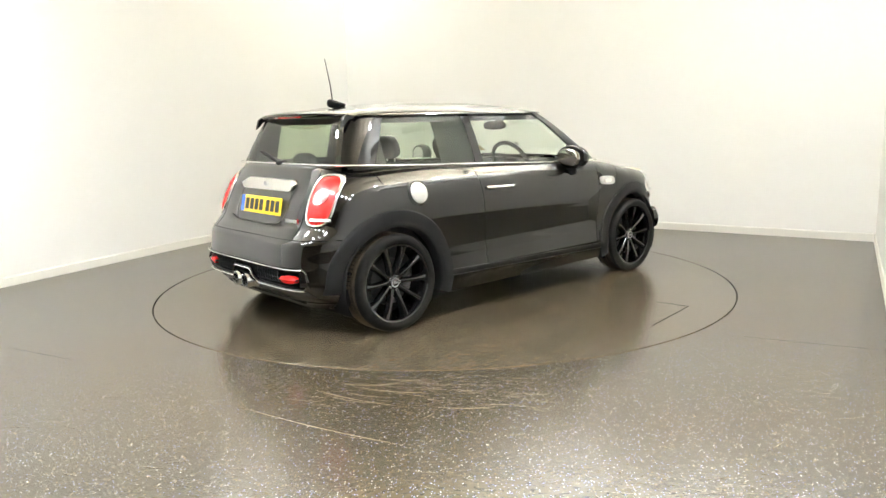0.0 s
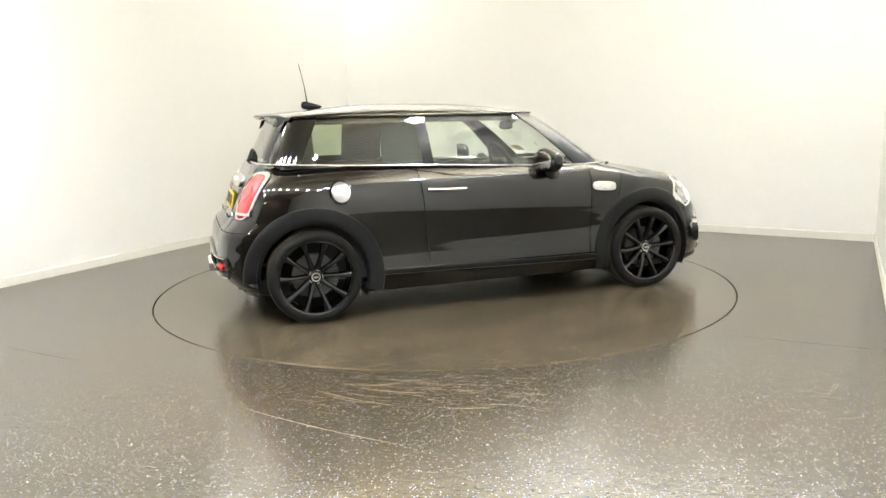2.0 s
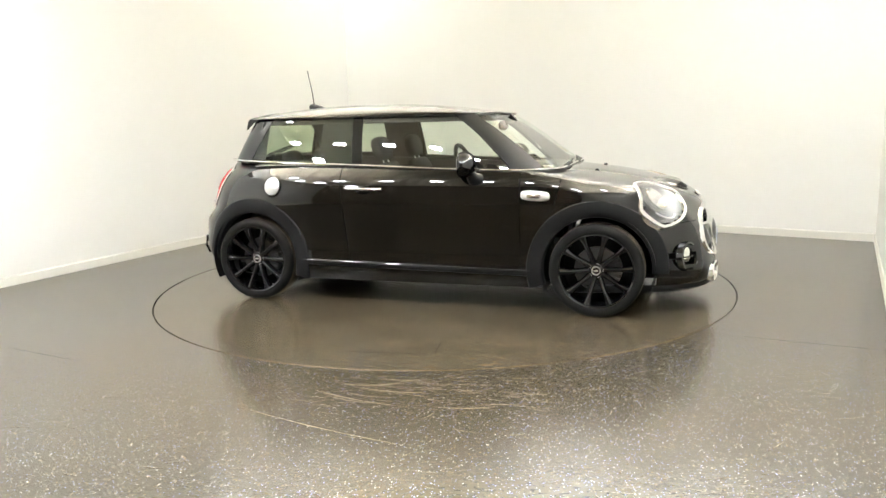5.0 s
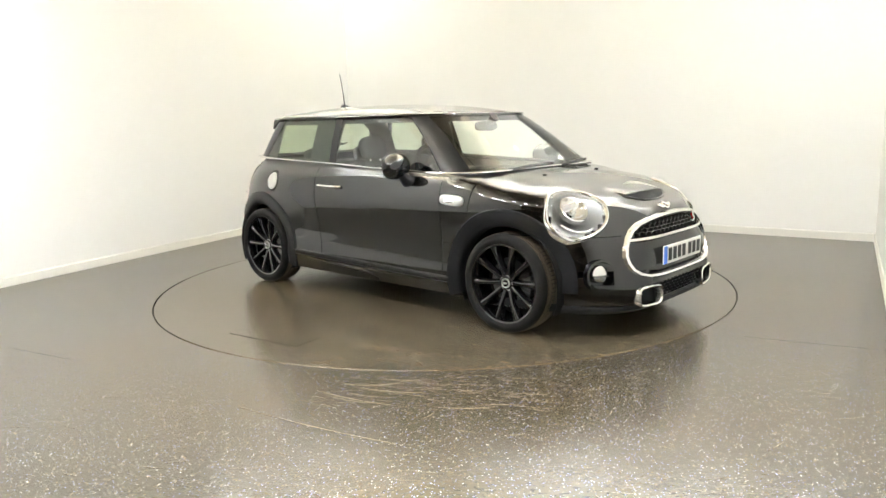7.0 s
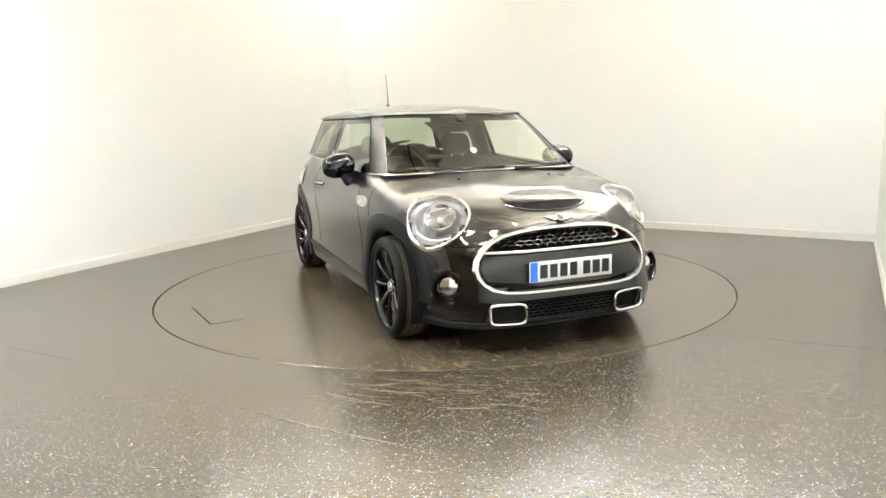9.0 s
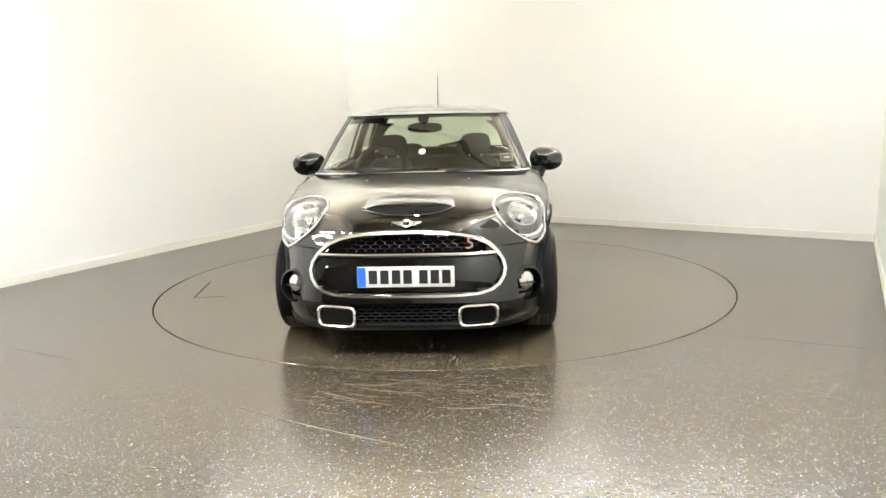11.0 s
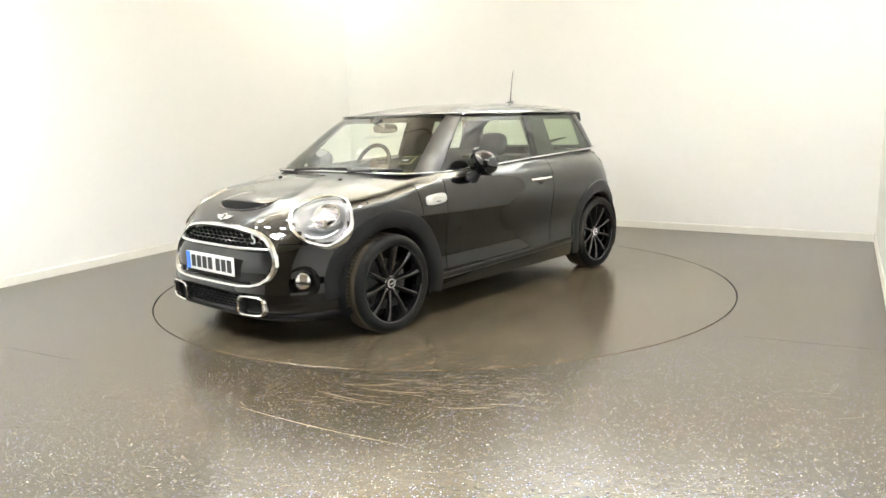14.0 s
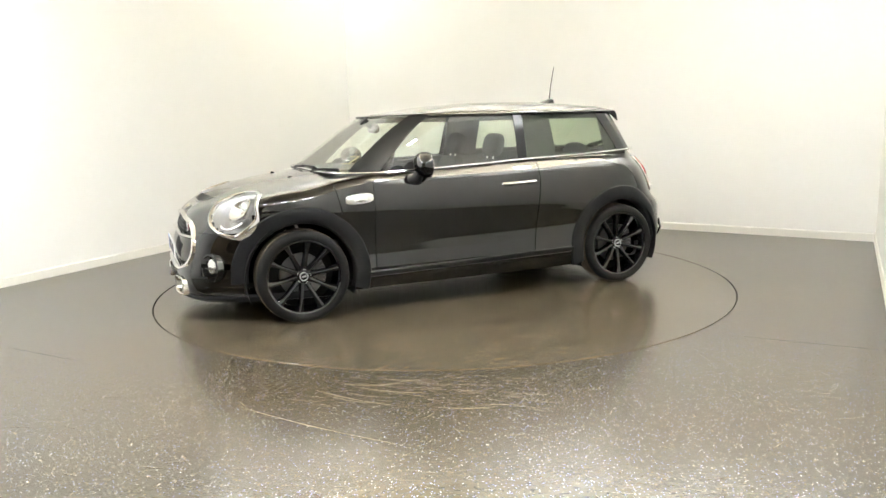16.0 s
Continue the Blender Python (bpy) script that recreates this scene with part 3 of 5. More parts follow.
def in_grille(y, z, k):
    if not 0.346 < z < 0.703:
        return False
    half = [(a * k, 0.515 + (b - 0.515) * (1 - (1 - k) * 2.2)) for a, b in GRILLE]
    best = 0
    for (y0, z0), (y1, z1) in zip(half, half[1:]):
        if (z0 - z) * (z1 - z) <= 0 and z0 != z1:
            best = max(best, y0 + (y1 - y0) * (z - z0) / (z1 - z0))
    return y < best


def surface_line(pts, r, proud=0.0):
    """A fine dark line laid along the shell through guide points."""
    out = []
    for p in pts:
        p = Vector(p)
        out.append(p + normal_at(p) * proud)
    return tube(out, r, 6)


def shut_lines(car, pan):
    def lay(path, owner, name="shut_line"):
        part(name, surface_line(path, 0.0035, -0.001), M_gap, owner)
    for s, k in ((1, "door_left"), (-1, "door_right")):
        o = pan[k]
        rear = [(-0.50 - (z - 0.6) * 0.09, z) for z in np.linspace(0.31, 0.965, 16)]
        lay([(x, s * side_y(x, z), z) for x, z in rear], o)
        lay([(0.755, s * side_y(0.755, z), z) for z in np.linspace(0.30, 0.93, 16)], o)
        lay([(x, s * side_y(x, 0.305 - 0.02 * x), 0.305 - 0.02 * x) for x in np.linspace(-0.47, 0.755, 14)], o)
        # hood to scuttle panel
        lay([(1.0 + (z - 0.8) * 0.22, s * side_y(1.0 + (z - 0.8) * 0.22, z), z) for z in np.linspace(0.70, 0.905, 10)], pan["hood"])
        # hood to bumper
        ys = np.linspace(0.515, 0.815, 16)
        lay([(front_x(s * y, 0.603), s * y, 0.603) for y in ys], pan["hood"])
        # tailgate sides and bumper joint
        lay([(rear_x(s * 0.505, z), s * 0.505, z) for z in np.linspace(0.605, 1.0, 12)], pan["tailgate"])
        lay([(rear_x(s * y, 0.603), s * y, 0.603) for y in np.linspace(0.0, 0.80, 16)], pan["rear_bumper"])
        # fine crease rising over the hood
        path = []
        for t in np.linspace(0, 1, 14):
            x, y = 1.02 + 0.66 * t, 0.50 - 0.20 * t
            path.append((x, s * y, hood_z(x, s * y)))


def belt_trim(car):
    """Chrome strip round the foot of the glass."""
    path = []
    def zz(x, y):
        return float(BELT(min(0.8, max(-1.6, x)))) + 0.001
    ring = []
    for y in np.linspace(0, 0.70, 12):
        ring.append((gh_x(y, 0.952, True, 0.018), y))
    for x in np.linspace(0.74, -1.40, 34):
        ring.append((x, gh_y(x, zz(x, 0), 0.018)))
    for y in np.linspace(0.66, 0, 12):
        ring.append((gh_x(y, 1.02, False, 0.016), y))
    full = ring + [(x, -y) for x, y in ring[-2:0:-1]]
    P = []
    for x, y in full:
        z = float(0.948 + 0.004 * (1 - abs(y) / 0.7)) if x > 0.75 else zz(x, y)
        P.append(Vector((x, y, z)))
    part("belt_trim", tube(P, 0.0105, 8, closed=True, flat=0.8), M_chrome, car, "bright chrome waistline strip")


def pane(name, corner_fn, nu, nv, material, parent, label="", th=0.004):
    P = [[corner_fn(i / nu, j / nv) for j in range(nv + 1)] for i in range(nu + 1)]
    bm = grid_bm(P)
    if th:
        thick(bm, th)
    return part(name, bm, material, parent, label)


ZB, ZT = 0.945, 1.326


def ws_y(z):
    """Half width of the windscreen opening."""
    t = (z - 0.945) / (1.326 - 0.945)
    return 0.685 * (1 - t) + 0.535 * t


def zbelt(x):
    return float(BELT(min(0.8, max(-1.6, x)))) - 0.004


def glasshouse(car):
    lerp = lambda a, b, t: a + (b - a) * t
    # windscreen
    def ws(u, v):
        z = lerp(0.940, 1.325, v)
        y = lerp(-ws_y(z), ws_y(z), u)
        return (gh_x(y, z), y, z)
    pane("windscreen", ws, 28, 14, M_glass, car, "clear green-tinted windscreen", 0)
    def frit(u, v):
        z = lerp(0.945, 0.972, v)
        y = lerp(-ws_y(z), ws_y(z), u)
        return (gh_x(y, z) - 0.004, y, z)
    pane("windscreen_border", frit, 24, 2, M_gloss, car, th=0)
    rg = lambda z: lerp(0.615, 0.50, (z - 1.0) / 0.32)
    def rear(u, v):
        z = lerp(1.022, 1.326, v)
        y = lerp(-rg(z), rg(z), u)
        return (gh_x(y, z, False), y, z)
    pane("rear_window", rear, 24, 12, M_privacy, car, "dark tinted rear window", 0)
    xa = lambda z: gh_x(ws_y(z), z) - lerp(0.205, 0.115, (z - 0.945) / 0.38)   # rear edge of the A-pillar
    xb = lambda z: -0.395 - (z - 0.98) * 0.08
    for s in (1, -1):
        def apillar(u, v):
            z = lerp(0.94, 1.326, v)
            if u < 0.35:
                y = lerp(ws_y(z), GW(z) * 0.955 if z > 1.0 else GW(z) * 0.965, u / 0.35)
                return (gh_x(y, z, True, 0.004), s * y, z)
            y0 = GW(z) * 0.955 if z > 1.0 else GW(z) * 0.965
            x0 = gh_x(y0, z)
            x = lerp(x0, xa(z), (u - 0.35) / 0.65)
            return (x, s * gh_y(x, z, 0.004), z)
        pane("pillar", apillar, 12, 10, M_sill, car)
        def door_glass(u, v):
            z0, z1 = None, None
            z = lerp(0.945, 1.326, v)
            x = lerp(xa(z), xb(z), u)
            z = lerp(zbelt(x), 1.326, v)
            x = lerp(xa(z), xb(z), u)
            return (x, s * gh_y(x, z, -0.002), z)
        pane("side_window", door_glass, 16, 10, M_glass, car, "green-tinted frameless door glass", 0)
        def bpillar(u, v):
            z = lerp(0.975, 1.326, v)
            x = lerp(xb(z), xb(z) - 0.075, u)
            return (x, s * gh_y(x, z, 0.001), z)
        pane("pillar", bpillar, 4, 8, M_gloss, car)
        xc = lambda z: -1.30 + (z - 1.02) * 0.50
        def quarter(u, v):
            x = lerp(xb(1.0) - 0.075, -1.30, u)
            z = lerp(zbelt(x), 1.326, v)
            x = lerp(xb(z) - 0.075, xc(z), u)
            return (x, s * gh_y(x, z), z)
        pane("quarter_window", quarter, 16, 10, M_privacy, car, "dark tinted fixed quarter glass", 0)
        def cpillar(u, v):
            z = lerp(1.016, 1.326, v)
            y0 = gh_y(xc(z), z)
            if u < 0.6:
                # along the side to the rounded corner
                xe = gh_x(GW(z) * 0.90, z, False)
                x = lerp(xc(z), xe, u / 0.6)
                return (x, s * gh_y(x, z, 0.002), z)
            y = lerp(GW(z) * 0.90, rg(z), (u - 0.6) / 0.4)
            return (gh_x(y, z, False, 0.002), s * y, z)
        pane("pillar", cpillar, 16, 10, M_gloss, car)
        # black seal and inner frame of the door glass
        seal = [(xa(z), s * gh_y(xa(z), z, 0.002), z) for z in np.linspace(0.95, 1.322, 12)]
        part("window_seal", tube(seal, 0.006, 6), M_clad, car)
    # roof skin
    P = []
    nphi = 120
    zr = curve([-1.45, -1.28, -1.09, -0.71, -0.32, 0.03, 0.25, 0.40, 0.50], [1.352, 1.382, 1.402, 1.418, 1.417, 1.402, 1.376, 1.347, 1.330])
    for rho in list(np.linspace(0.04, 0.86, 14)) + [0.90, 0.94, 0.97, 0.99, 1.0]:
        row = []
        for i in range(nphi):
            a = 2 * math.pi * i / nphi
            ca, sa = math.cos(a), math.sin(a)
            n = 5.5 if ca > 0 else 7.0
            # equal steps round the rounded oblong
            q = (abs(ca) ** n + abs(sa) ** n) ** (-1 / n)
            ax = (float(GF(1.326)) + 0.008 - CX) if ca > 0 else (CX - float(GR(1.326)) + 0.03)
            x = CX + rho * q * ca * ax
            y = rho * q * sa * (float(GW(1.326)) + 0.012)
            lift = (1 - rho ** 2.6) ** 0.62 if rho < 1 else 0.0
            z = 1.330 + (float(zr(x)) - 1.330) * lift
            row.append((x, y, z))
        P.append(row)
    rim = [(CX + (x - CX) * 1.002, y * 1.004, 1.322) for x, y, z in P[-1]]
    inner = [(CX + (x - CX) * 0.97, y * 0.96, 1.318) for x, y, z in P[-1]]
    P += [rim, inner]
    bm = grid_bm(P, close_v=True)
    bm.verts.ensure_lookup_table()
    bm.faces.new([bm.verts[i] for i in range(nphi)])
    part("roof", bm, M_paint, car)
    P = [[(CX + (x - CX) * k, y * k, z) for x, y, z in [(q[0], q[1], zz) for q in rim]] for k, zz in ((0.96, 1.318), (0.88, 1.345), (0.5, 1.365), (0.02, 1.37))]
    bm = grid_bm(P, close_v=True)
    part("headliner", bm, M_liner, car, "grey cloth headliner")
    # gutter strip along the roof edge
    edge = [(x, y, 1.325) for x, y, z in [(CX + (q[0] - CX) * 1.004, q[1] * 1.008, 0) for q in rim]]
    part("roof_seal", tube(edge, 0.0045, 6, closed=True), M_gloss, car)


def spoiler(car):
    P = []
    for i in range(33):
        y = -0.575 + 1.15 * i / 32
        e = abs(y) / 0.575
        end = (1 - e ** 6) ** (1 / 3)
        xt = -1.50 + 0.15 * e ** 2.2
        row = []
        for x, z in ((-1.15, 1.345), (-1.20, 1.374), (-1.25, 1.376), (xt + 0.07, 1.3615), (xt + 0.015, 1.353), (xt, 1.347), (xt + 0.004, 1.336), (xt + 0.04, 1.331), (xt + 0.08, 1.322), (-1.25, 1.318)):
            row.append((x, y, 1.335 + (z - 1.335) * max(0.12, end) - 0.012 * e ** 2))
        P.append(row)
    bm = grid_bm(P, close_v=True)
    bm.verts.ensure_lookup_table()
    bm.faces.new([bm.verts[j] for j in range(10)])
    bm.faces.new([bm.verts[32 * 10 + j] for j in range(10)])
    sp = part("roof_spoiler", bm, M_paint, car)
    for s in (1, -1):
        P = [[(x, s * yy, z) for x, z in ((-1.25, 1.325), (-1.375, 1.333), (-1.40, 1.315), (-1.42, 1.25), (-1.36, 1.30))] for yy in (0.525, 0.545)]
        bm = grid_bm(P, close_v=True)
        bm.verts.ensure_lookup_table()
        bm.faces.new([bm.verts[j] for j in range(5)])
        bm.faces.new([bm.verts[5 + j] for j in range(5)])
        part("side_blade", bm, M_gloss, sp)
    bm = bmesh.new()
    box(bm, (-1.475, -0.16, 1.318), (-1.462, 0.16, 1.330), 0.003)
    part("brake_light", bm, M_redlens, sp, "slim red high brake light")


def arch(car, sx, s):
    """Black wheel-arch moulding, and the liner behind it."""
    xw = sx * WHEEL_X
    P = []
    lo, hi = (-3.0, 197.0) if sx > 0 else (-17.0, 183.0)
    for i in range(57):
        a = radians(lo + (hi - lo) * i / 56)
        row = []
        for r, o in ((0.343, -0.055), (0.344, -0.01), (0.349, 0.008), (0.357, 0.014), (0.385, 0.0165), (0.425, 0.015), (0.446, 0.011), (0.452, 0.003), (0.453, -0.01)):
            x, z = xw + r * math.cos(a), WHEEL_Z + r * math.sin(a)
            z = max(z, 0.165)
            y = side_y(x, max(z, 0.22))
            wl = side_y(xw, 0.45)
            yy = max(y, wl - 0.13) if abs(x) > WHEEL_X else max(y, wl - 0.02)
            row.append((x, s * (yy + o), z))
        P.append(row)
    bm = grid_bm(P)
    part("wheel_arch", bm, M_clad, car, "matt black plastic wheel-arch moulding")
    prof = []
    for i in range(41):
        a = radians(-25 + 230 * i / 40)
        prof.append([(xw + 0.372 * math.cos(a), s * y, WHEEL_Z + 0.372 * math.sin(a)) for y in (0.45, 0.62, 0.80)])
    bm = grid_bm(prof)
    part("arch_liner", thick(bm, 0.004), M_under, car)


def sills(car):
    for s in (1, -1):
        P = []
        for x in np.linspace(-0.86, 0.86, 24):
            t = 0.017 * x
            P.append([(x, s * (side_y(x, 0.30) + o), z - t) for o, z in ((-0.02, 0.312), (0.004, 0.308), (0.010, 0.298), (0.006, 0.272), (-0.012, 0.262), (-0.016, 0.225), (-0.04, 0.185), (-0.12, 0.172))])
        sill = part("sill", grid_bm(P), M_sill, car, "satin black plastic sill moulding")
        line = [(x, s * (side_y(x, 0.30) + 0.0125), 0.3055 - 0.017 * x) for x in np.linspace(-0.85, 0.85, 12)]
        part("sill_edge", tube(line, 0.002, 6), M_gloss, sill)
    bm = bmesh.new()
    box(bm, (-0.95, -0.74, 0.185), (0.95, 0.74, 0.215), 0.01)
    box(bm, (-1.72, -0.50, 0.20), (1.85, 0.50, 0.24), 0.01)
    part("underbody", bm, M_under, car)


def wheel(car):
    """Ten-spoke alloy wheel with its tyre; axis along y, outer face at +y."""
    prof = [(0.240, -0.10), (0.240, 0.068), (0.2400, 0.084), (0.2465, 0.090), (0.2435, 0.094), (0.2335, 0.090), (0.2290, 0.074), (0.226, 0.02), (0.224, -0.09)]
    wh = part("wheel", lathe(prof, 72, True), M_rim, car, "gloss black ten-spoke alloy wheel")
    tp = [(0.238, 0.088), (0.246, 0.097), (0.257, 0.103), (0.270, 0.1055), (0.284, 0.103), (0.294, 0.096), (0.300, 0.088), (0.3035, 0.076)]
    tyre_prof = tp + [(0.305, 0.0)] + [(r, -h) for r, h in tp[::-1]]
    ty = part("tyre", lathe(tyre_prof, 96), M_rubber, wh, "black rubber tyre with dusty tread")
    # tread blocks: three ribs and slanted shoulder lugs
    bm = bmesh.new()
    n = 76
    for i in range(n):
        a0, a1 = 2 * math.pi * i / n, 2 * math.pi * (i + 0.80) / n
        for h0, h1, sk, r0, r1 in ((0.052, 0.088, 0.012, 0.3062, 0.2995), (0.022, 0.047, 0.006, 0.3072, 0.3072), (-0.015, 0.015, 0.0, 0.3075, 0.3075), (-0.047, -0.022, -0.006, 0.3072, 0.3072), (-0.088, -0.052, -0.012, 0.2995, 0.3062)):
            q = []
            for rr in (0.0, 1.0):
                for a, h in ((a0, h0), (a1, h0), (a1, h1), (a0, h1)):
                    t = (h - h0) / (h1 - h0)
                    aa = a + sk * t / 0.036 * 0.6
                    r = (0.296 if rr == 0 else r0 + (r1 - r0) * t)
                    q.append(bm.verts.new((r * math.cos(aa), h, r * math.sin(aa))))
            for f in ((4, 5, 6, 7), (0, 1, 5, 4), (1, 2, 6, 5), (2, 3, 7, 6), (3, 0, 4, 7)):
                bm.faces.new([q[k] for k in f])
    part("tread", bm, M_tread, ty, "dusty brown tread blocks", smooth=False)
    # spoke: tapered bar with a ridge, splayed to the rim
    bm = bmesh.new()
    P = []
    for i in range(9):
        t = i / 8
        r = 0.034 + 0.199 * t
        w = 0.0180 + 0.0015 * t - 0.006 * math.sin(math.pi * t) + (0.004 * max(0, t - 0.8) / 0.2)
        y = 0.052 + 0.028 * t ** 1.3 + 0.006 * math.sin(math.pi * t)
        P.append([(r, y - 0.045, -w * 1.15), (r, y - 0.006, -w), (r, y, -w * 0.72), (r, y + 0.003, 0), (r, y, w * 0.72), (r, y - 0.006, w), (r, y - 0.045, w * 1.15)])
    grid_bm(P, close_v=True, bm=bm)
    sp = part("spoke", bm, M_rim, wh)
    for i in range(1, 10):
        o = new("spoke", sp.data)
        o.parent = wh
        o.matrix_basis = pose(0, 0, 0, 0, 36 * i, 0)
    sp.matrix_basis = pose(0, 0, 0, 0, 0, 0)
    part("hub", lathe([(0.0, 0.058), (0.036, 0.058), (0.052, 0.053), (0.060, 0.040), (0.060, 0.0), (0.0, 0.0)], 40), M_rim, wh)
    part("hub_cap", lathe([(0.0, 0.0655), (0.020, 0.0655), (0.0265, 0.064), (0.028, 0.060), (0.028, 0.055)], 32), M_gloss, wh)
    part("cap_ring", lathe([(0.0235, 0.0652), (0.0275, 0.0668), (0.0285, 0.064), (0.0285, 0.058)], 32), M_satin, wh)
    bm = bmesh.new()
    box(bm, (-0.014, 0.0655, -0.005), (0.014, 0.0675, 0.005), 0.001)
    part("cap_emblem", bm, M_satin, wh)
    nut = None
    for i in range(5):
        a = 2 * math.pi * (i + 0.5) / 5
        if nut is None:
            nut = part("wheel_bolt", lathe([(0.0, 0.056), (0.008, 0.056), (0.0095, 0.053), (0.0095, 0.046)], 6), M_satin, wh)
            o = nut
        else:
            o = new("wheel_bolt", nut.data)
            o.parent = wh
        o.matrix_basis = pose(0.043 * math.cos(a), 0, 0.043 * math.sin(a))
    part("brake_disc", lathe([(0.06, 0.005), (0.145, 0.005), (0.147, 0.0), (0.147, -0.018), (0.06, -0.018)], 48, True), M_disc_brake, wh)
    bm = bmesh.new()
    for i in range(7):
        a = radians(150 + 60 * i / 6)
        box(bm, (0.095, -0.035, -0.012), (0.160, 0.022, 0.012), 0.004, Matrix.Rotation(-a, 4, "Y"), 1)
    part("brake_caliper", bm, M_disc_brake, wh)
    part("backing", lathe([(0.0, -0.06), (0.224, -0.06)], 40), M_under, wh)
    return wh


def wheels(car):
    w = wheel(car)
    yc = 0.742
    w.matrix_basis = pose(WHEEL_X, yc, WHEEL_Z - 0.002, 0, 9, 0)
    copy_thing(w, pose(-WHEEL_X, yc - 0.008, WHEEL_Z - 0.002, 0, 20, 0))
    copy_thing(w, pose(WHEEL_X, -yc, WHEEL_Z - 0.002, 0, 4, 180))
    copy_thing(w, pose(-WHEEL_X, -yc + 0.008, WHEEL_Z - 0.002, 0, 0, 180))


def headlight(car, s):
    n = Vector((HL_N.x, s * HL_N.y, HL_N.z))
    c = Vector((HL.x, s * HL.y, HL.z))
    up = Vector((-0.72, 0, 0.70))
    up = (up - n * up.dot(n)).normalized()
    right = up.cross(n).normalized()
    m = Matrix((right, n, up)).transposed().to_4x4()
    m.translation = c

    def oval(prof, seg=64):
        """A turned profile, a little taller than wide, following the shell's curve at the rim."""
        P = []
        for i in range(seg):
            a = 2 * math.pi * i / seg
            ca, sa = math.cos(a) * 0.965, math.sin(a) * 1.02
            # drop of the rim onto the shell
            e = m @ Vector((0.186 * ca, 0, 0.186 * sa))
            d = 0.0
            for _ in range(12):
                p = e + n * d
                d -= float(solid(np.array(p.x), np.array(p.y), np.array(p.z)))
            d = max(-0.075, min(0.05, d))
            row = []
            for r, h in prof:
                row.append(m @ Vector((r * ca, h + d * (r / 0.186) ** 2, r * sa)))
            P.append(row)
        return P
    ring = [(0.163, -0.008), (0.165, 0.006), (0.170, 0.013), (0.178, 0.015), (0.185, 0.011), (0.188, 0.001), (0.188, -0.045)]
    hl = part("headlight", grid_bm(oval(ring), close_u=True), M_chrome, car, "round headlight in a chrome ring")
    part("lens", grid_bm(oval([(0.166, 0.006), (0.15, 0.018), (0.13, 0.027), (0.10, 0.035), (0.06, 0.041), (0.02, 0.043), (0.001, 0.043)]), close_u=True), M_lens, hl, "clear domed lens")
    part("bowl", grid_bm(oval([(0.166, 0.002), (0.158, -0.014), (0.138, -0.022), (0.130, -0.026), (0.11, -0.058), (0.06, -0.078), (0.001, -0.082)]), close_u=True), M_bowl, hl, "grey reflector bowl")
    P = []
    for i in range(40):
        a = 2 * math.pi * i / 40
        P.append([m @ Vector((0.012 + r * math.cos(a), h, 0.018 + r * math.sin(a))) for r, h in ((0.088, -0.045), (0.090, -0.006), (0.084, -0.002), (0.078, -0.008), (0.062, -0.035), (0.030, -0.050), (0.001, -0.052))])
    part("reflector", grid_bm(P, close_u=True), M_chrome, hl, "polished main beam reflector")
    bm = bmesh.new()
    ellipsoid(bm, (0, 0, 0), (0.026, 0.018, 0.026), u=20, v=10)
    bmesh.ops.transform(bm, matrix=m @ pose(0.012, -0.034, 0.018), verts=bm.verts[:])
    part("bulb_cap", bm, M_chrome, hl)
    bm = bmesh.new()
    for k in (-1, 0, 1):
        box(bm, (-0.05, -0.035, -0.003), (0.05, -0.012, 0.003), 0.001, m @ pose(0.012, 0, 0.05 + 0.014 * k), 1)
    part("reflector_rib", bm, M_satin, hl)
    # daylight strip low in the lamp
    arc = [m @ Vector((0.140 * math.cos(a), -0.010 - 0.4 * (0.140 * math.cos(a)) ** 2, 0.140 * math.sin(a))) for a in np.radians(np.linspace(195, 345, 24))]
    part("light_guide", tube(arc, 0.0075, 8, flat=0.7), M_white, hl, "white daylight strip")


def honeycomb(y0, y1, z0, z1, cell, parent, inside, dx, material, name):
    """Mesh bars of a honeycomb grille on the nose."""
    bm = bmesh.new()
    h = cell * 0.5
    rows = int((z1 - z0) / (h * 0.75)) + 2
    cols = int((y1 - y0) / cell) + 2
    for r in range(rows):
        for c in range(cols):
            yc = y0 + c * cell + (cell / 2 if r % 2 else 0)
            zc = z0 + r * h * 0.75
            ring = [(yc + cell * 0.50 * k[0], zc + h * 0.5 * k[1]) for k in ((0, 1), (1, 0.5), (1, -0.5), (0, -1))]
            for (ya, za), (yb, zb) in zip(ring, ring[1:]):
                if inside(abs(ya), za) and inside(abs(yb), zb):
                    a = Vector((front_x(ya, za) + dx, ya, za))
                    b = Vector((front_x(yb, zb) + dx, yb, zb))
                    tube([a, b], 0.0042, 4, bm=bm, up=(1, 0, 0))
    return part(name, bm, material, parent, smooth=False)


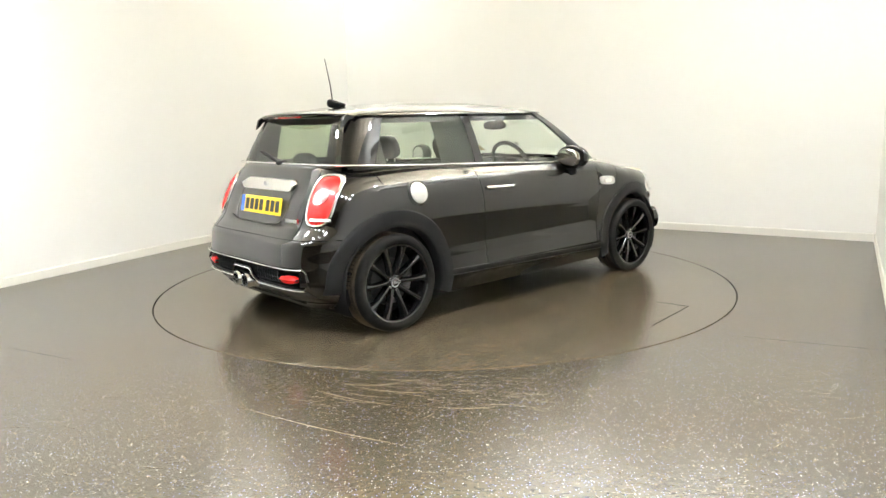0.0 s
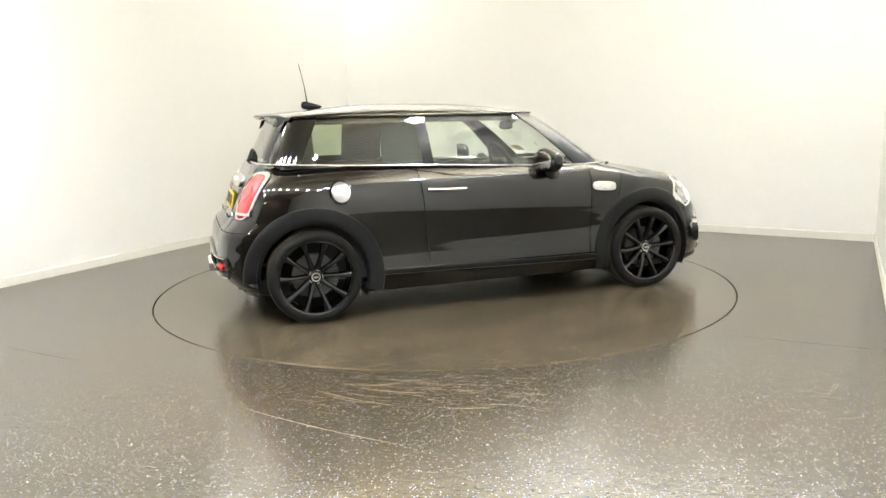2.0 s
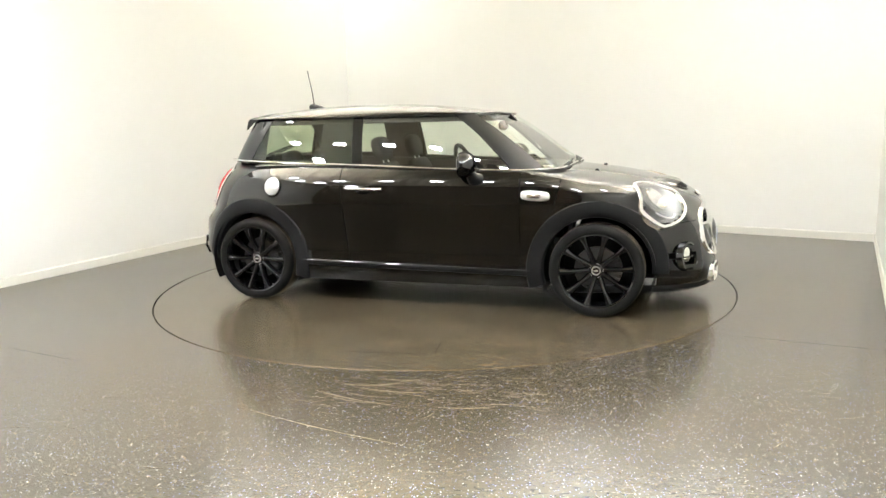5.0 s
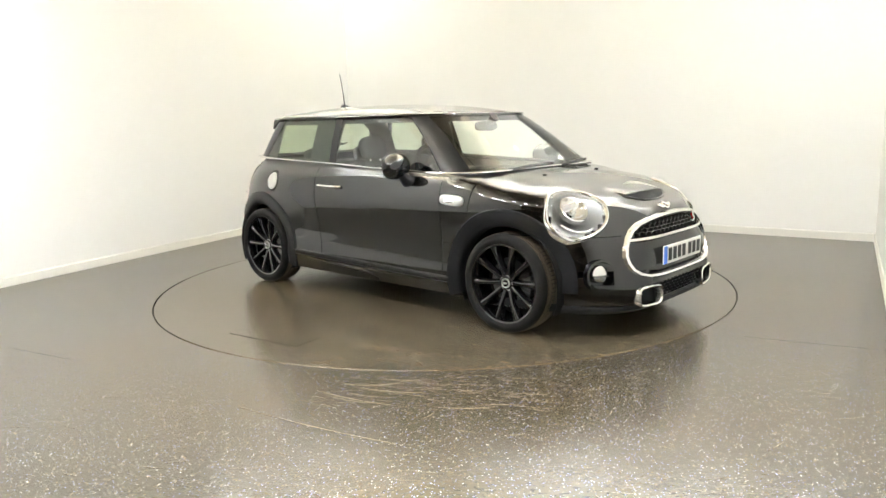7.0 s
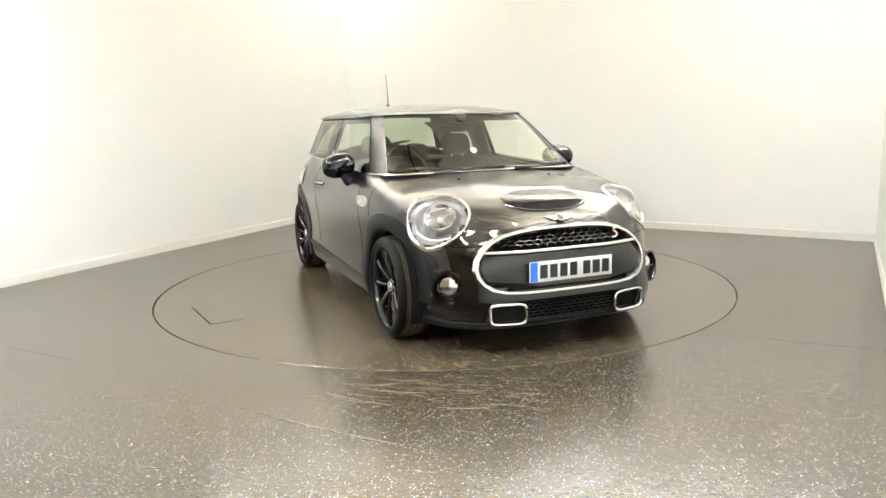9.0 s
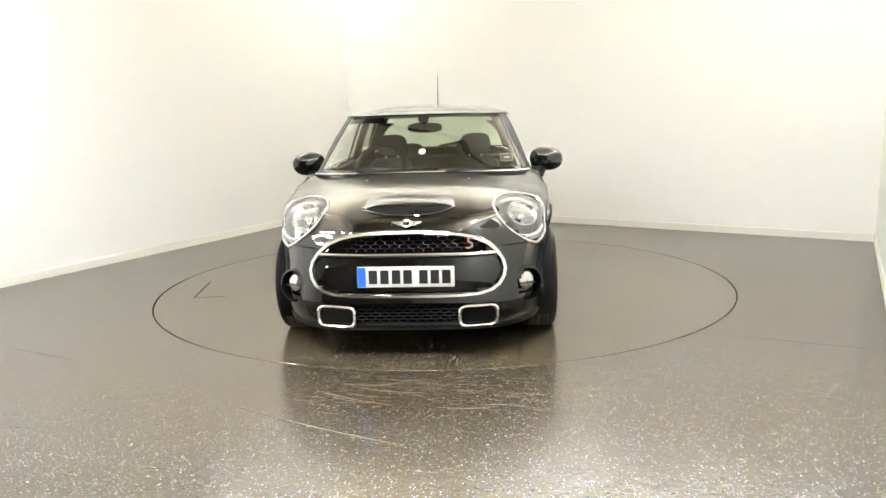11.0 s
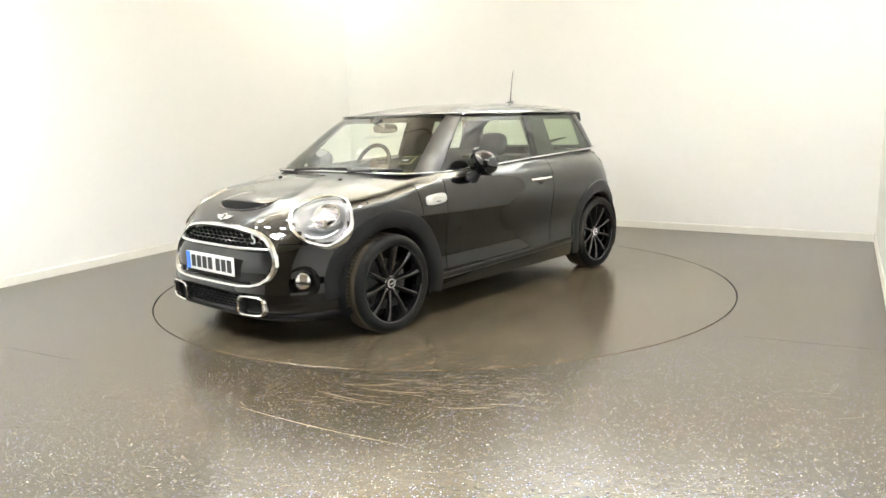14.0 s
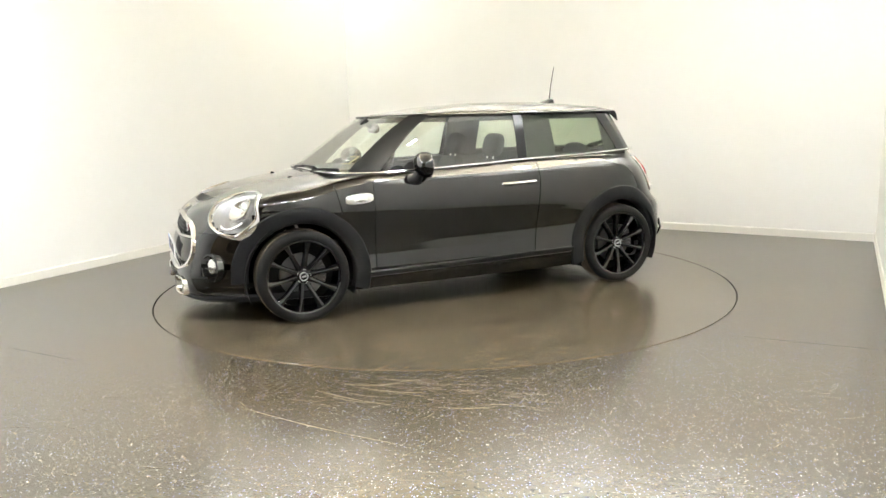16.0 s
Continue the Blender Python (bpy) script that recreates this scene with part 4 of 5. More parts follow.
def front_end(car, pan):
    bp = pan["front_bumper"]
    outer, mid, inner = grille_path(1.0, -0.004), grille_path(0.987, 0.016), grille_path(0.955, 0.014)
    deep = grille_path(0.935, -0.03)
    bm = grid_bm([outer, mid, inner, deep], close_v=True)
    gr = part("grille_surround", bm, M_chrome, car, "chrome grille surround")
    back = grille_path(0.95, -0.04)
    bm = bmesh.new()
    bm.faces.new([bm.verts.new(p - Vector((0.02, 0, 0))) for p in back])
    part("grille_backing", bm, M_under, gr)
    honeycomb(-0.48, 0.48, 0.575, 0.69, 0.052, gr, lambda y, z: z > 0.583 and in_grille(y, z, 0.925), -0.016, M_gloss, "grille_mesh")
    # bright cross bar and the black panel below it
    P = [[(front_x(y, 0.572) + o, y, 0.572 + dz) for o, dz in ((-0.02, 0.010), (0.004, 0.010), (0.010, 0.004), (0.010, -0.004), (0.004, -0.010), (-0.02, -0.010))] for y in np.linspace(-0.485, 0.485, 30)]
    part("grille_bar", grid_bm(P, close_v=True), M_chrome, gr, "chrome cross bar")
    P = []
    for t in np.linspace(0, 1, 9):
        z = 0.556 + (0.377 - 0.556) * t
        half = max(y for y in np.linspace(0, 0.54, 109) if in_grille(y, z, 0.93))
        P.append([(front_x(half * u, z) - 0.012 + 0.012 * math.sin(math.pi * t), half * u, z) for u in np.linspace(-1, 1, 25)])
    part("grille_panel", grid_bm(P), M_gloss, gr, "gloss black bar panel")
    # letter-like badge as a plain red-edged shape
    bm = bmesh.new()
    s_path = [(0.025, 0.022), (0.008, 0.028), (-0.012, 0.022), (-0.010, 0.008), (0.010, -0.004), (0.010, -0.020), (-0.008, -0.028), (-0.026, -0.024)]
    pts = [Vector((front_x(0.345, 0.628) - 0.002, 0.345 + y, 0.628 + z)) for y, z in s_path]
    tube(pts, 0.0055, 6, bm=bm, up=(1, 0, 0))
    part("grille_badge", bm, M_satin, gr, "silver and red badge shape")
    bm = bmesh.new()
    tube([p + Vector((-0.004, -0.006, -0.003)) for p in pts], 0.005, 6, bm=bm, up=(1, 0, 0))
    part("badge_edge", bm, M_redlens, gr)
    number_plate(car, 1.994, 1, M_white, 0.464)
    # winged emblem on the nose
    x0 = 1.868
    nrm = normal_at((x0, 0, hood_z(x0, 0)))
    z0 = hood_z(x0, 0)
    tang = Vector((0, 1, 0)).cross(nrm)
    m = Matrix((Vector((0, 1, 0)), nrm, -tang)).transposed().to_4x4()
    m.translation = Vector((x0, 0, z0)) + nrm * 0.006
    em = None
    bm = bmesh.new()
    ring = [m @ Vector((0.024 * math.cos(a), 0.002, 0.024 * math.sin(a))) for a in np.linspace(0, 2 * math.pi, 25)[:-1]]
    tube(ring, 0.006, 8, closed=True, bm=bm, up=nrm)
    for s in (1, -1):
        for k, (w, zz) in enumerate(((0.082, 0.012), (0.070, 0.001), (0.052, -0.010))):
            box(bm, (min(s * 0.022, s * w), -0.003, zz - 0.005), (max(s * 0.022, s * w), 0.003, zz + 0.006), 0.002, m, 1)
    part("bonnet_emblem", bm, M_chrome, pan["hood"], "chrome winged emblem shape")
    bm = lathe([(0.0, 0.003), (0.019, 0.003), (0.019, -0.002)], 24)
    bmesh.ops.transform(bm, matrix=m, verts=bm.verts[:])
    part("emblem_disc", bm, M_gloss, pan["hood"])
    # bonnet scoop: a low bulge that ends in a wide slot facing ahead
    def bulge(u, v):
        """u across from -1 to 1, v from the flush rear edge to the lip."""
        y = 0.255 * u
        xl = 1.752 - 0.035 * abs(u) ** 2.5
        x = xl - 0.235 * (1 - abs(u) ** 3 * 0.45) * (1 - v)
        side = (1 - abs(u) ** 3) ** 0.7
        return x, y, side
    P = []
    for i in range(41):
        u = -1 + i / 20
        row = []
        for j in range(13):
            v = j / 12
            x, y, side = bulge(u, v)
            row.append((x, y, hood_z(x, y) - 0.001 + 0.034 * side * v * v * (3 - 2 * v)))
        # rounded lip, then back into the mouth
        x, y, side = bulge(u, 1.0)
        for dx, k in ((0.003, 0.95), (0.003, 0.86), (-0.006, 0.78)):
            row.append((x + dx, y, hood_z(x + dx, y) - 0.001 + 0.034 * side * k))
        P.append(row)
    sc = part("bonnet_scoop", grid_bm(P), M_paint, pan["hood"], "raised bonnet air scoop")
    # sloped black sheet over the slot, its colour standing for the shade inside
    P = []
    for i in range(41):
        u = -1 + i / 20
        x, y, side = bulge(u * 0.97, 1.0)
        P.append([(x - 0.003, y, hood_z(x - 0.003, y) + 0.028 * side), (x + 0.012, y, hood_z(x + 0.012, y) + 0.014 * side), (x + 0.046 * side, y, hood_z(x + 0.046 * side, y) + 0.003)])
    part("scoop_mouth_shade", grid_bm(P), M_under, sc)
    rim = []
    for i in range(41):
        x, y, side = bulge(-1 + i / 20, 1.0)
        rim.append((x + 0.050 * side, y, hood_z(x + 0.050 * side, y) + 0.001))
    part("scoop_rim", tube(rim, 0.009, 8, flat=0.8), M_paint, sc)
    # lower intake with its mesh and two framed ducts
    P = [[(front_x(y, z) - 0.05, y, z) for z in (0.185, 0.31)] for y in np.linspace(-0.5, 0.5, 21)]
    part("intake_backing", grid_bm(P), M_under, bp)
    honeycomb(-0.30, 0.30, 0.195, 0.31, 0.05, bp, lambda y, z: y < 0.30 and 0.19 < z < 0.305, -0.022, M_clad, "intake_mesh")
    for s in (1, -1):
        loops = []
        for k, dx in ((1.0, -0.025), (1.0, 0.012), (0.94, 0.018), (0.86, 0.012), (0.82, -0.03), (0.74, -0.075)):
            ring = []
            for i in range(32):
                a = 2 * math.pi * i / 32
                ca, sa = math.cos(a), math.sin(a)
                q = (abs(ca) ** 5 + abs(sa) ** 5) ** (-1 / 5)
                kz = 1 - (1 - k) * 1.5
                y, z = s * (0.385 + 0.108 * q * ca * k), 0.247 + 0.061 * q * sa * kz + 0.012 * ca * 0.3
                ring.append((front_x(s * 0.385, 0.247) - 0.16 * (abs(y) - 0.385) + dx, y, z))
            loops.append(ring)
        du = part("brake_duct", grid_bm(loops[:5], close_v=True), M_chrome, bp, "chrome framed brake duct")
        bm = bmesh.new()
        bm.faces.new([bm.verts.new(p) for p in loops[4]])
        part("duct_inside", bm, M_under, du)
        # fog lamp in its round pocket
        n = normal_at((front_x(s * 0.65, 0.385), s * 0.65, 0.385))
        n = (n + Vector((0.9, 0, 0))).normalized()
        m = n.to_track_quat("Y", "Z").to_matrix().to_4x4()
        m.translation = Vector((front_x(s * 0.65, 0.385), s * 0.65, 0.385)) + n * 0.014
        bm = lathe([(0.098, -0.035), (0.094, 0.006), (0.082, 0.008), (0.076, -0.005), (0.070, -0.05), (0.0, -0.055)], 40)
        bmesh.ops.transform(bm, matrix=m, verts=bm.verts[:])
        fp = part("fog_lamp", bm, M_gloss, bp, "round fog lamp in a black pocket")
        bm = lathe([(0.0, 0.0), (0.03, -0.003), (0.047, -0.010), (0.052, -0.02), (0.052, -0.05)], 32)
        bmesh.ops.transform(bm, matrix=m @ pose(0, 0, 0.012), verts=bm.verts[:])
        part("fog_lens", bm, M_chrome, fp, "bright fog lamp lens")
        bm = bmesh.new()
        box(bm, (-0.05, -0.012, -0.005), (0.05, 0.004, 0.003), 0.001, m, 1)
        part("lamp_bar", bm, M_gloss, fp)
        # black lower lip
        P = []
        for y in np.linspace(0.0, 0.80, 30):
            xx = front_x(y, 0.20)
            P.append([(xx + o, s * y, z) for o, z in ((-0.004, 0.205), (0.010, 0.195), (0.010, 0.175), (-0.03, 0.155), (-0.15, 0.150))])
        part("lower_lip", grid_bm(P), M_clad, bp, "matt black lower lip")


def number_plate(car, x, side, material, z, tilt=0):
    """Plate with plain bars in place of its characters."""
    bm = bmesh.new()
    box(bm, (-0.26, -0.004, -0.0555), (0.26, 0.004, 0.0555), 0.003)
    ob = part("number_plate", bm, material, car, "number plate with plain dark bars")
    bm = bmesh.new()
    box(bm, (-0.258, -0.0052, -0.0535), (-0.214, -0.0042, 0.0535))
    part("country_band", bm, M_blue, ob, smooth=False)
    bar = None
    for x0 in (-0.198, -0.136, -0.074, -0.012, 0.072, 0.133, 0.194):
        if bar is None:
            bm = bmesh.new()
            box(bm, (0, -0.0056, -0.037), (0.0455, -0.0042, 0.037))
            bar = o = part("plate_bar", bm, M_black, ob, smooth=False)
        else:
            o = new("plate_bar", bar.data)
            o.parent = ob
        o.location.x = x0
    # the plate's face points along -y before it is turned
    ob.matrix_basis = pose(x, 0, z, 0, 0, 90 if side > 0 else -90) @ pose(0, 0, 0, tilt, 0, 0)
    return ob


def rear_end(car, pan):
    tg, bp = pan["tailgate"], pan["rear_bumper"]
    # chrome handle bar over the plate
    P = []
    for i in range(25):
        y = -0.335 + 0.67 * i / 24
        e = min(1, (0.335 - abs(y)) / 0.05)
        hgt = 0.038 * math.sqrt(max(0.05, 1 - (1 - e) ** 2))
        P.append([(rear_x(y, 0.905 + k * hgt) - o, y, 0.905 + k * hgt) for k, o in ((-1, -0.01), (-0.9, 0.018), (-0.3, 0.030), (0.4, 0.028), (0.9, 0.014), (1, -0.01))])
    hb = part("handle_bar", grid_bm(P), M_chrome, tg, "chrome tailgate handle bar")
    bm = lathe([(0.0, 0.036), (0.020, 0.035), (0.024, 0.028), (0.024, 0.0)], 28)
    bmesh.ops.transform(bm, matrix=pose(rear_x(0, 0.905), 0, 0.905, 0, 0, 90), verts=bm.verts[:])
    part("tailgate_emblem", bm, M_satin, hb)
    P = []
    for z in np.linspace(0.862, 0.668, 9):
        half = 0.325 - 0.05 * ((0.862 - z) / 0.194) ** 4
        P.append([(rear_x(half * u, z) - 0.003 + 0.012 * (1 - abs(u) ** 8), half * u, z) for u in np.linspace(-1, 1, 17)])
    part("plate_recess", grid_bm(P), M_paint, tg)
    path = [(rear_x(y, 0.668) - 0.006, y, 0.668 + 0.03 * (abs(y) / 0.32) ** 6) for y in np.linspace(-0.32, 0.32, 25)]
    part("recess_edge", tube(path, 0.005, 6), M_gloss, tg)
    number_plate(car, rear_x(0, 0.775) - 0.012, -1, M_yellow, 0.775, -12)
    # model badge as plain bars
    bm = bmesh.new()
    for i, (w, zz) in enumerate(((0.020, 0.716), (0.018, 0.714), (0.018, 0.712), (0.018, 0.710), (0.016, 0.708), (0.016, 0.706))):
        y = -0.335 - 0.021 * i
        x = rear_x(y, 0.70)
        box(bm, (x - 0.004, y - w + 0.003, 0.70 - 0.011), (x + 0.006, y, 0.70 + 0.011), 0.002, None, 1)
    part("badge_bars", bm, M_satin, tg, "silver badge as plain bars")
    bm = bmesh.new()
    y = -0.468
    tube([(rear_x(y, 0.70) - 0.002, y - a, 0.698 + b) for a, b in ((0.012, 0.014), (0.0, 0.018), (-0.006, 0.010), (0.008, -0.004), (0.004, -0.016), (-0.010, -0.016))], 0.004, 6, bm=bm, up=(1, 0, 0))
    part("red_badge", bm, M_redlens, tg)
    # tail lamps
    for s in (1, -1):
        c = Vector((-1.60, s * 0.600, 0.828))
        def oval(k, dz, o):
            ring = []
            for i in range(48):
                a = 2 * math.pi * i / 48
                ca, sa = math.cos(a), math.sin(a)
                q = (abs(ca) ** 3.0 + abs(sa) ** 3.0) ** (-1 / 3.0)
                z = c.z + (0.153 - dz) * q * sa
                y = abs(c.y) + (0.088 - dz * 0.85) * q * ca - 0.08 * (z - c.z)
                x = float(shoot((-0.5, s * y, z), (-1.0, 0.0, 0.0))[0])
                p = Vector((x, s * y, z))
                ring.append(p + normal_at(p) * o)
            return ring
        tl = part("tail_light", grid_bm([oval(1, 0, -0.002), oval(1, 0.001, 0.008), oval(1, 0.006, 0.013), oval(1, 0.013, 0.013), oval(1, 0.017, 0.009), oval(1, 0.018, 0.002)], close_v=True), M_chrome, car, "red tail light in a chrome ring")
        part("lamp_glass", grid_bm([oval(1, 0.017, 0.006), oval(1, 0.024, 0.011), oval(1, 0.04, 0.016), oval(1, 0.06, 0.019), oval(1, 0.08, 0.021), oval(1, 0.102, 0.021)], close_v=True), M_red, tl, "glossy red lamp glass")
        def disc(r, o):
            ring = []
            for i in range(32):
                a = 2 * math.pi * i / 32
                y, z = 0.600 + r * math.cos(a), 0.842 + r * math.sin(a)
                p = Vector((float(shoot((-0.5, s * y, z), (-1.0, 0.0, 0.0))[0]), s * y, z))
                ring.append(p + normal_at(p) * o)
            return ring
        part("lamp_centre", grid_bm([disc(0.048, 0.018), disc(0.046, 0.0235), disc(0.034, 0.0245), disc(0.030, 0.0225), disc(0.002, 0.0235)], close_v=True), M_redlens, tl, "darker round lamp centre")
        bm = bmesh.new()
        ys = np.linspace(0.585, 0.69, 8)
        tube([Vector((rear_x(s * y, 0.715), s * y, 0.715)) + normal_at((rear_x(s * y, 0.715), s * y, 0.715)) * 0.022 for y in ys], 0.009, 6, bm=bm)
        part("reverse_light", bm, M_satin, tl, "clear reversing light strip")
        # rear fog lamps in the bumper insert
        P = []
        for y in np.linspace(0.44, 0.575, 10):
            x = rear_x(y, 0.37)
            e = 1 - abs((y - 0.5075) / 0.0675) ** 6
            P.append([(x - o, s * y, 0.372 + k * 0.024 * max(0.3, e)) for k, o in ((-1, -0.02), (-0.9, 0.004), (0, 0.012), (0.9, 0.004), (1, -0.02))])
        part("rear_fog_lamp", grid_bm(P), M_red, bp, "red rear fog lamp")
        # sensor dot
        bm = bmesh.new()
        ellipsoid(bm, (0, 0, 0), (0.012, 0.012, 0.012), u=14, v=8)
        bmesh.ops.translate(bm, vec=(-1.56, s * (side_y(-1.56, 0.40) - 0.006), 0.40), verts=bm.verts[:])
        part("parking_sensor", bm, M_gloss, bp)
    # dark insert with chrome lines that rise round the exhausts
    P = [[(rear_x(y, z) + 0.03, y, z) for z in (0.31, 0.44)] for y in np.linspace(-0.63, 0.63, 31)]
    part("insert_backing", grid_bm(P), M_under, bp)
    honeycomb_rear(bp, 1)
    honeycomb_rear(bp, -1)
    top = [(rear_x(y, 0.432) - 0.008, y, 0.432) for y in np.linspace(-0.62, 0.62, 41)]
    low = []
    for y in np.linspace(-0.62, 0.62, 61):
        h = 0.312 + 0.085 * max(0, min(1, (0.17 - abs(y)) / 0.07)) ** 1.0
        low.append((rear_x(y, h) - 0.012, y, h))
    loop = [Vector(p) for p in top] + [Vector((rear_x(0.64, z) - 0.008, 0.64 if z != 0.37 else 0.655, z)) for z in (0.41, 0.37, 0.335)] + [Vector(p) for p in low[::-1]] + [Vector((rear_x(0.64, z) - 0.008, -0.64 if z != 0.37 else -0.655, z)) for z in (0.335, 0.37, 0.41)]
    part("insert_trim", tube(loop, 0.010, 8, closed=True), M_gloss, bp, "gloss trim round the bumper insert")
    part("insert_strip", tube([p + Vector((-0.010, 0, -0.004)) for p in [Vector(q) for q in low]], 0.0035, 6), M_chrome, bp, "thin chrome strip")
    part("insert_strip", tube([p + Vector((-0.010, 0, 0.004)) for p in [Vector(q) for q in top]], 0.0035, 6), M_chrome, bp, "thin chrome strip")
    for y in (-0.062, 0.062):
        bm = lathe([(0.036, 0.14), (0.044, 0.14), (0.047, 0.135), (0.047, -0.05), (0.0, -0.05)], 36)
        lathe([(0.037, 0.14), (0.037, 0.0), (0.0, 0.0)], 36, bm=bm)
        bmesh.ops.transform(bm, matrix=pose(-1.745, y, 0.312, 0, 0, 90), verts=bm.verts[:])
        part("exhaust_pipe", bm, M_chrome, car, "round chrome exhaust tip")
    P = []
    for y in np.linspace(-0.78, 0.78, 41):
        xx = rear_x(y, 0.22)
        P.append([(xx + o, y, z) for o, z in ((-0.004, 0.30), (-0.010, 0.26), (0.0, 0.215), (0.06, 0.185), (0.20, 0.18))])
    part("diffuser_lip", grid_bm(P), M_clad, bp, "matt black lower rear apron")
    # rear wiper
    bm = bmesh.new()
    base = Vector((gh_x(0.0, 1.04, False) - 0.02, 0.0, 1.035))
    def on_glass(y, z, o):
        return Vector((gh_x(y, z, False) - o, y, z))
    ellipsoid(bm, base, (0.03, 0.035, 0.022), u=16, v=8)
    tube([base, on_glass(0.07, 1.055, 0.03), on_glass(0.20, 1.085, 0.022), on_glass(0.29, 1.10, 0.016)], [0.014, 0.012, 0.009, 0.006], 8, bm=bm)
    tube([on_glass(0.10, 1.045, 0.008), on_glass(0.34, 1.105, 0.008)], 0.007, 6, bm=bm)
    part("rear_wiper", bm, M_clad, car)


def honeycomb_rear(bp, s):
    bm = bmesh.new()
    for i in range(20):
        y = s * (0.0154 + 0.0308 * i) - 0.0154
        for k in range(3):
            z = 0.335 + 0.03 * k
            if abs(y) < 0.14 or 0.43 < abs(y):
                continue
            a = [(rear_x(y + a_, z + b_) + 0.012, y + a_, z + b_) for a_, b_ in ((0.0, 0.0), (0.0154, 0.015), (0.0308, 0.0))]
            tube(a, 0.0035, 4, bm=bm, up=(1, 0, 0))
            tube([a[1], (a[1][0], a[1][1], a[1][2] + 0.015)], 0.0035, 4, bm=bm, up=(1, 0, 0))
    part("insert_mesh", bm, M_clad, bp, smooth=False)


def side_fittings(car, pan, s):
    door = pan["door_left" if s > 0 else "door_right"]
    # door handle and its scoop
    y = side_y(-0.345, 0.80)
    bm = bmesh.new()
    path = [(-0.475 + 0.26 * t, s * (side_y(-0.475 + 0.26 * t, 0.832) + 0.004 + 0.030 * math.sin(math.pi * min(1, max(0, t))) ** 0.5), 0.833 - 0.006 * t) for t in np.linspace(0, 1, 15)]
    tube(path, 0.014, 10, bm=bm, flat=0.85)
    part("door_handle", bm, M_chrome, door, "chrome door handle")
    # no hollow is cut: a flat black cap paints the scoop's shade
    bm = bmesh.new()
    ellipsoid(bm, (-0.345, s * (side_y(-0.345, 0.80) - 0.004), 0.806), (0.062, 0.006, 0.044), u=24, v=10)
    part("handle_recess_shade", bm, M_gloss, door)
    # side scuttle with its lamp
    bm = bmesh.new()
    P = []
    for k, o in ((1.0, -0.004), (1.0, 0.010), (0.90, 0.015), (0.5, 0.017), (0.02, 0.018)):
        ring = []
        for i in range(36):
            a = 2 * math.pi * i / 36
            ca, sa = math.cos(a), math.sin(a)
            q = (abs(ca) ** 3.4 + abs(sa) ** 3.4) ** (-1 / 3.4)
            x, z = 0.860 + 0.094 * q * ca * k, 0.788 + 0.033 * q * sa * k - 0.02 * ca * k * 0.3
            ring.append((x, s * (side_y(x, z) + o), z))
        P.append(ring)
    sc = part("side_scuttle", grid_bm(P, close_v=True), M_satin, car, "silver side vent trim")
    P = []
    for k, o in ((1.0, 0.012), (0.95, 0.020), (0.6, 0.022), (0.02, 0.023)):
        ring = []
        for i in range(28):
            a = 2 * math.pi * i / 28
            ca, sa = math.cos(a), math.sin(a)
            q = (abs(ca) ** 3 + abs(sa) ** 3) ** (-1 / 3)
            x, z = 0.855 + 0.050 * q * ca * k, 0.787 + 0.017 * q * sa * k
            ring.append((x, s * (side_y(x, z) + o), z))
        P.append(ring)
    part("side_indicator", grid_bm(P, close_v=True), M_chrome, sc)
    # door mirror: foot, arm, bowl, glass
    c = Vector((0.398, s * 0.872, 0.992))
    bm = bmesh.new()
    ellipsoid(bm, (0, 0, 0), (0.080, 0.120, 0.084), u=36, v=24, power=2.25)
    for v in bm.verts:
        if v.co.x < -0.035:
            v.co.x = -0.035 + (v.co.x + 0.035) * 0.15
    bmesh.ops.transform(bm, matrix=Matrix.Translation(c) @ pose(0, 0, 0, s * -6, 0, s * -12), verts=bm.verts[:])
    mi = part("door_mirror", bm, M_gloss, car, "gloss black door mirror")
    bm = bmesh.new()
    foot = Vector((0.44, s * (side_y(0.44, 0.905) + 0.005), 0.895))
    tube([foot + Vector((0.035, -s * 0.03, -0.015)), foot, c.lerp(foot, 0.55) + Vector((0.01, 0, -0.012)), c + Vector((0.004, -s * 0.03, -0.045))], [0.050, 0.046, 0.034, 0.036], 14, bm=bm)
    part("mirror_foot", bm, M_clad, mi, "matt black mirror foot")
    bm = bmesh.new()
    ellipsoid(bm, (0, 0, 0), (0.006, 0.094, 0.062), u=32, v=12, power=2.4)
    bmesh.ops.transform(bm, matrix=Matrix.Translation(c + Vector((-0.048, -s * 0.010, 0))) @ pose(0, 0, 0, s * -6, 0, s * -12), verts=bm.verts[:])
    part("mirror_glass", bm, M_mirror, mi, "mirror glass")
    # black triangle where mirror meets glass
    P = [[(x, s * (gh_y(x, z) + 0.006), z) for x, z in row] for row in (((0.62, 0.945), (0.50, 0.945)), ((0.57, 0.985), (0.52, 0.985)))]
    part("corner_trim", thick(grid_bm(P), 0.004), M_gloss, car)


def fuel_flap(car):
    P = []
    for r, o in ((0.081, -0.004), (0.081, 0.004), (0.072, 0.006), (0.068, 0.002), (0.066, 0.008), (0.063, 0.015), (0.045, 0.019), (0.001, 0.021)):
        P.append([(-1.063 + r * math.cos(a) * 0.93, -(side_y(-1.063 + r * math.cos(a), 0.845 + r * math.sin(a)) + o), 0.845 + r * math.sin(a)) for a in np.linspace(0, 2 * math.pi, 41)[:-1]])
    part("fuel_surround", grid_bm(P[:4], close_v=True), M_gloss, car)
    part("fuel_flap", grid_bm(P[4:], close_v=True), M_satin, car, "round silver fuel flap")


